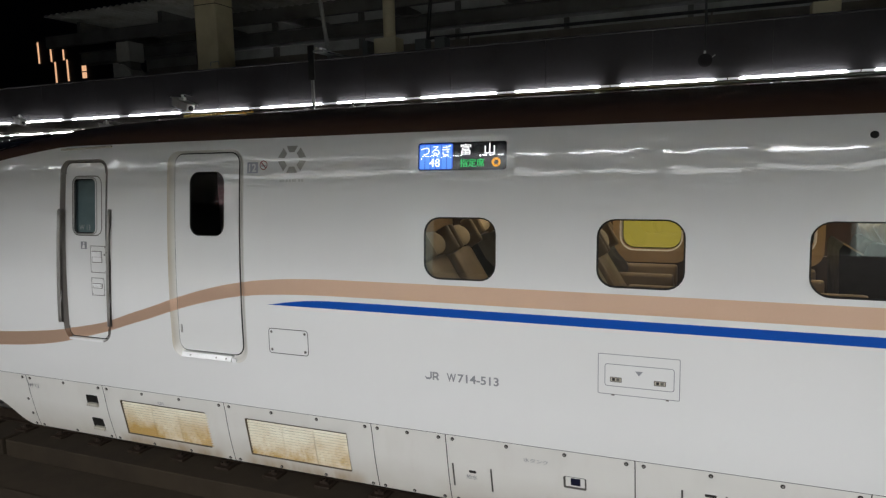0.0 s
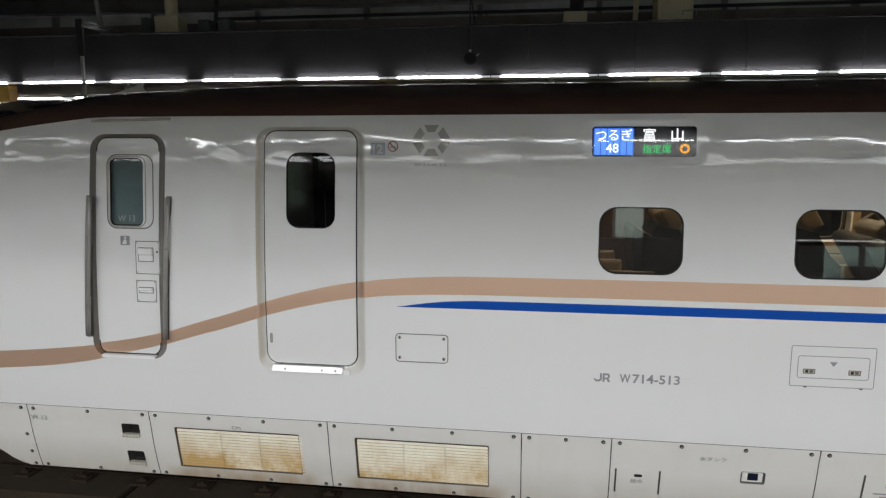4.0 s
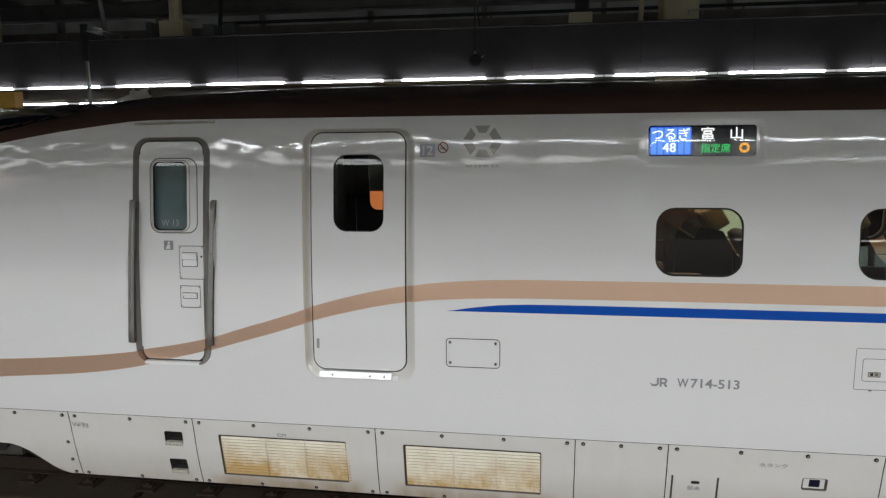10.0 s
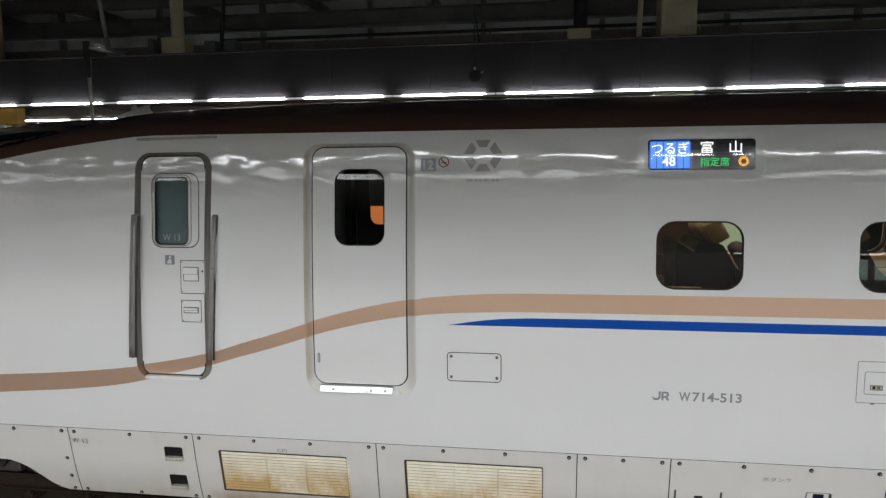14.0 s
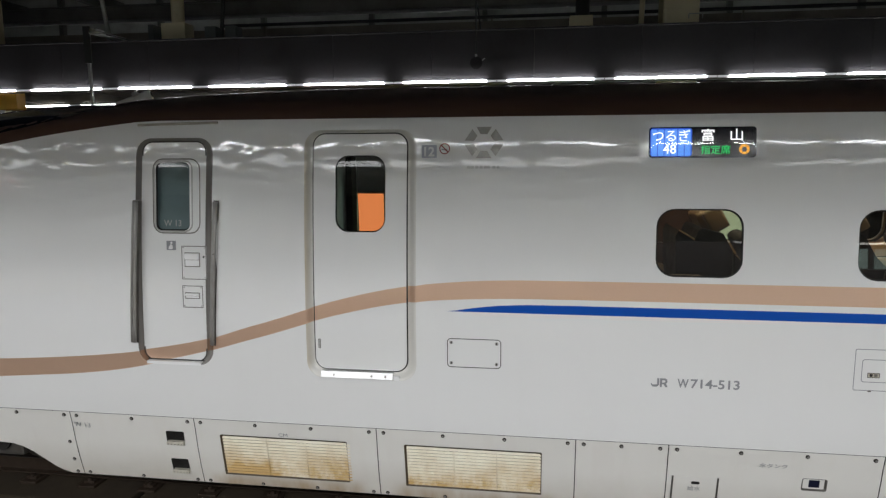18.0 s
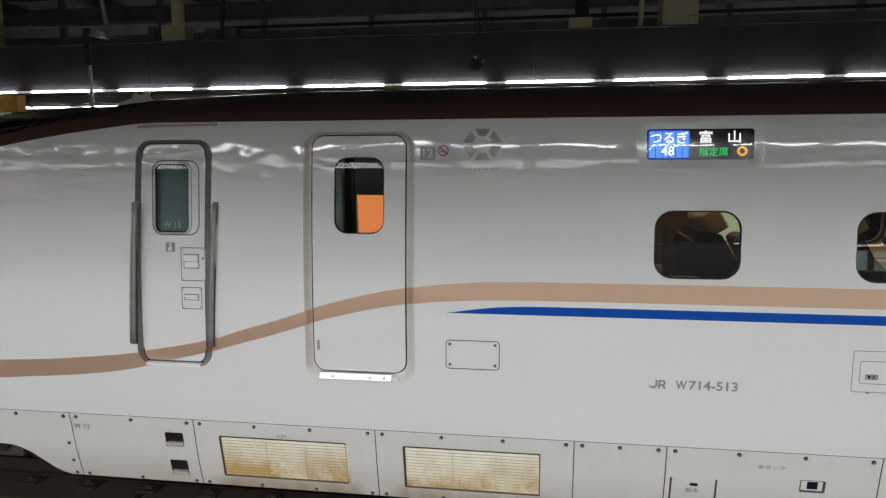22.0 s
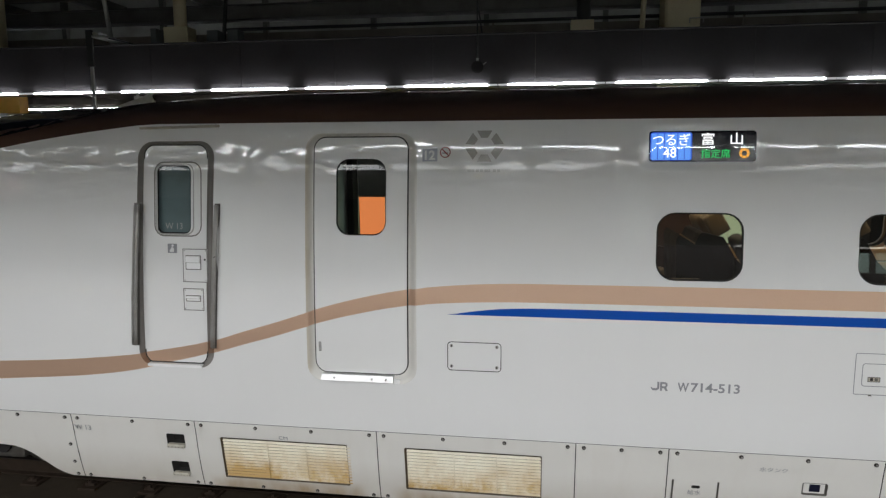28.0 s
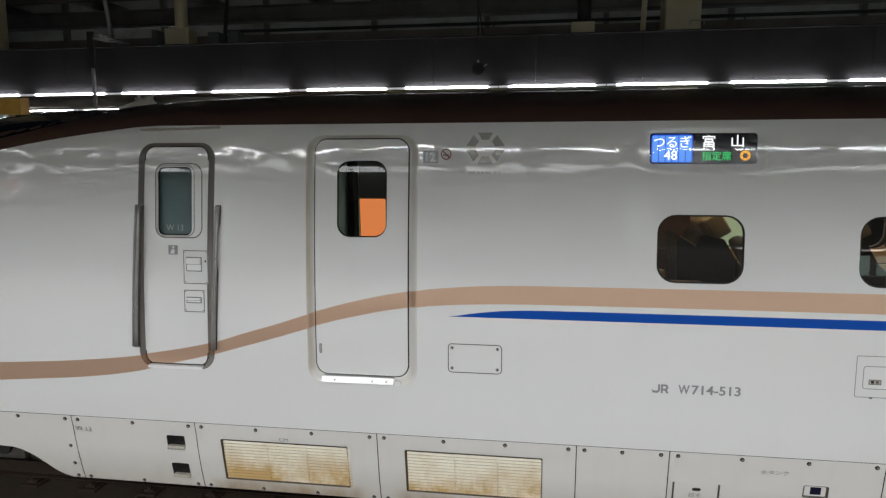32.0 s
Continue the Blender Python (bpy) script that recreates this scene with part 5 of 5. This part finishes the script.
part("clamp_bolt", rodded((-6.71, 4.62, 4.815), (-6.71, 4.78, 4.815), 0.018, 8), CHROME, hanger)
part("stay_pipe", rodded((-6.90, 5.2, 4.76), (-7.14, 5.2, 6.5), 0.034, 12), GALV, hanger, smooth=True)
pts = [(-6.70 + 1.5 * t, 4.75 + 0.9 * t, 4.78 - 0.12 * math.sin(math.pi * t)) for t in np.linspace(0, 1, 9)]
part("cable", tube(pts, 0.01, 6), RUBBER, hanger)
tagged(part("stay_pipe", rodded((-5.99, 7.0, 4.39), (-5.77, 7.0, 6.55), 0.035, 10), BEAMGREY, None, smooth=True), "thin grey roof stay pipe", "pipe")
tagged(part("stay_pipe", rodded((1.24, 6.1, 4.39), (1.32, 6.1, 6.6), 0.04, 10), CREAM, None, smooth=True), "thin cream roof stay pipe beside a column", "pipe")

horn = tagged(empty("hanging_speaker"), "small dark round loudspeaker on a thin rod", "loudspeaker")
part("rod", rodded((-1.111, 4.75, 4.315), (-1.111, 4.75, 5.165), 0.012, 8), BEAMGREY, horn)
part("wall_arm", rodded((-1.111, 4.75, 5.115), (-1.111, 5.61, 4.71), 0.012, 6), BEAMGREY, horn)
part("clip", boxed(-1.125, -1.097, 4.735, 4.765, 4.235, 4.345, 0.004), GALV, horn)
bm = bmesh.new()
rod(bm, (-1.105, 4.70, 4.220), (-1.105, 4.82, 4.220), 0.085, 22, 0.06)
part("bell", bm, BLACK, horn, smooth=False)
bm = bmesh.new()
rod(bm, (-1.025, 4.73, 4.255), (-0.985, 4.73, 4.285), 0.006, 6)
part("wire", bm, GALV, horn)

board = tagged(empty("hanging_sign"), "orange and yellow hanging platform sign box", "sign")
part("yellow_face", boxed(-10.15, -9.50, 5.3, 5.62, 3.74, 4.03, 0.01), SIGNYELLOW, board)
part("orange_face", boxed(-9.495, -8.80, 5.42, 5.62, 3.74, 4.06, 0.01), SIGNORANGE, board)
for x in (-9.9, -9.1):
    part("hanger", rodded((x, 5.5, 4.02), (x, 5.5, 4.20), 0.014, 8), GALV, board)
mark = tagged(empty("stop_mark"), "small white stop position board", "sign")
part("board", boxed(-9.50, -9.06, 5.44, 5.46, 3.44, 3.738, 0.004), WHITEPRINT, mark)
cu = bpy.data.curves.new("stop_number", "FONT")
cu.body, cu.size = "33", 0.16
number = new("stop_number", cu)
number.data.materials.append(GREYPRINT)
number.matrix_world = pose(-9.27, 5.435, 3.545, 90, 0, 0)
number.parent = mark
for x in (-9.42, -9.14):
    part("hanger", rodded((x, 5.45, 3.72), (x, 5.45, 4.2), 0.008, 6), GALV, mark)

for x0, x1, top, mat, label in ((-5.2, -3.36, 2.185, ORANGE, "lit plain orange board standing on the far platform"), (-3.28, -0.86, 2.56, LIME, "lit plain yellow-green board standing on the far platform"),
                                (-0.80, 5.12, 2.56, PALEMINT, "lit pale green board standing on the far platform"), (5.3, 9.6, 2.56, PALEMINT, "lit pale green board standing on the far platform")):
    advert = tagged(empty("lit_board"), label, "board", "platform boards")
    part("face", boxed(x0, x1, 8.50, 8.54, 1.28, top, 0.004), mat, advert)
    part("frame", boxed(x0 - 0.03, x1 + 0.03, 8.54, 8.64, 1.25, top + 0.02, 0.008), FARWALL, advert)
tagged(part("wall_far", boxed(-45, 35, 12.0, 12.2, -0.6, 4.5), FARWALL, None), "dark grey wall along the far platform", "wall", kind="structure")

warn = tagged(empty("hanging_warning_board"), "red and white striped warning board hung under the near canopy", "sign")
part("board", boxed(-12.28, -11.74, -8.22, -8.20, 3.70, 4.46, 0.004), WHITEPRINT, warn)
for i in range(4):
    bm = bmesh.new()
    z = 3.71 + 0.17 * i
    vs = [bm.verts.new((x, -8.196, z + dz)) for x, dz in ((-12.26, 0.0), (-11.76, 0.14), (-11.76, 0.23), (-12.26, 0.09))]
    bm.faces.new(vs[::-1])
    part("stripe", bm, REDPRINT, warn)
for x in (-12.2, -11.82):
    part("hanger", rodded((x, -8.21, 4.44), (x, -8.21, 4.775), 0.012, 8), GALV, warn)

# waiting screen on the near platform, mirrored in the cabin windows
screen = tagged(empty("platform_screen"), "pale green platform screen with black posts and white top rail", "screen")
part("panel", boxed(5.57, 6.2, -9.52, -9.48, 1.3, 2.43, 0.004), MINT, screen)
for i in range(5):
    x = 6.26 + 1.25 * i
    part("panel", boxed(x + 0.06, x + 1.19, -9.52, -9.48, 1.3, 2.43, 0.004), MINT, screen)
    part("post", boxed(x - 0.06, x + 0.05, -9.55, -9.45, 1.25, 2.56, 0.004), BLACK, screen)
for x in (3.76, 5.01):
    part("post", boxed(x - 0.06, x + 0.05, -9.55, -9.45, 1.25, 2.56, 0.004), BLACK, screen)
part("back_board", boxed(3.76, 12.47, -9.56, -9.54, 2.43, 2.56), BLACK, screen)
part("top_rail", boxed(3.69, 12.57, -9.56, -9.42, 2.56, 2.61, 0.004), LAMPBODY, screen)
for x, w in ((5.87, 0.55), (7.07, 0.42)):
    tagged(part("platform_box", boxed(x, x + w, -9.3, -8.95, 1.25, 1.85, 0.02), BLACK, None), "dark equipment box standing before the green screen", "box", "platform boxes")

barrier = tagged(empty("platform_barrier"), "dark plain barrier beside the green platform screen", "barrier")
part("panel", boxed(-3.0, 3.66, -9.55, -9.51, 1.25, 2.57, 0.004), BLACK, barrier)
for x in (-2.9, -1.25, 0.4, 2.05):
    part("post", boxed(x, x + 0.09, -9.58, -9.48, 1.25, 2.56, 0.004), BLACK, barrier)

# ---- near side of the station, behind the camera ----
near = tagged(empty("near_canopy"), "unseen canopy over the near platform, its fascia shading the upper train", "canopy", kind="structure")
part("ceiling", boxed(-45, 35, -16, -5.90, 4.77, 4.85), ROOFGREY, near)
# Out of view; lower edge set to keep panel light off the upper train.
part("fascia", boxed(-45, 35, -5.90, -5.84, 4.28, 5.09), FASCIA, near)
part("lamp_rail", boxed(-45, 35, -5.84, -5.70, 4.64, 4.79), BEAMGREY, near)
tagged(part("wall_near", boxed(-45, 35, -16.2, -16.0, -0.6, 4.9), FARWALL, None), "dark grey wall behind the near platform", "wall", kind="structure")
for x in (-17.2, -7.9, 1.50, 10.7):
    tagged(part("platform_column", boxed(x, x + 0.58, -10.35, -9.77, 1.25, 4.77, 0.03), GREYGREEN, None), "pale grey platform column", "column", "platform columns")

# ---- city at night ----
tower = tagged(empty("apartment_tower"), "dark tower with a few warm lit window strips at night", "building")
part("wall", boxed(-112, -74, 62, 80, -0.6, 30), NIGHT, tower)
for x, z0, z1 in ((-87.17, 17.47, 20.23), (-84.82, 17.52, 19.43), (-84.19, 14.73, 17.46), (-82.5, 17.56, 18.95), (-81.94, 14.8, 17.6)):
    part("window", boxed(x, x + 0.19, 61.9, 62.05, z0, z1), WARMWIN, tower, "tall narrow warm lit window")
for x, z0, z1 in ((-79.2, 15.0, 15.75), (-79.2, 15.9, 16.6)):
    part("window", boxed(x, x + 0.7, 61.9, 62.05, z0, z1), WARMWIN, tower)
for x in (-87.1, -83.6):
    part("window", boxed(x, x + 0.3, 61.9, 62.05, 14.3, 14.6), WARMWIN, tower)


# ---- what moves ----
TRAIN_ROWS = [(0.0, -3.607), (0.5, -3.005), (1.0, -2.492), (1.5, -2.075), (2.0, -1.693), (2.5, -1.330), (3.0, -0.972), (3.5, -0.622), (4.0, -0.326), (4.5, -0.124), (5.0, -0.018), (5.3, 0.0), (6.0, 0.0), (32.0, 0.0)]
DOOR_ROWS = [(0.0, 0.0), (16.0, 0.0), (16.6, 0.0), (16.7, 0.004), (16.8, 0.018), (16.9, 0.042), (17.0, 0.08), (17.2, 0.17), (17.4, 0.265), (17.6, 0.36), (18.0, 0.54), (18.4, 0.68), (18.7, 0.73), (19.0, 0.73), (32.0, 0.73)]


def motions():
    walk(train, [(t, pose(x, 0, 0)) for t, x in TRAIN_ROWS])
    walk(far_door, [(t, pose(x, 0, 0)) for t, x in DOOR_ROWS])


motions()
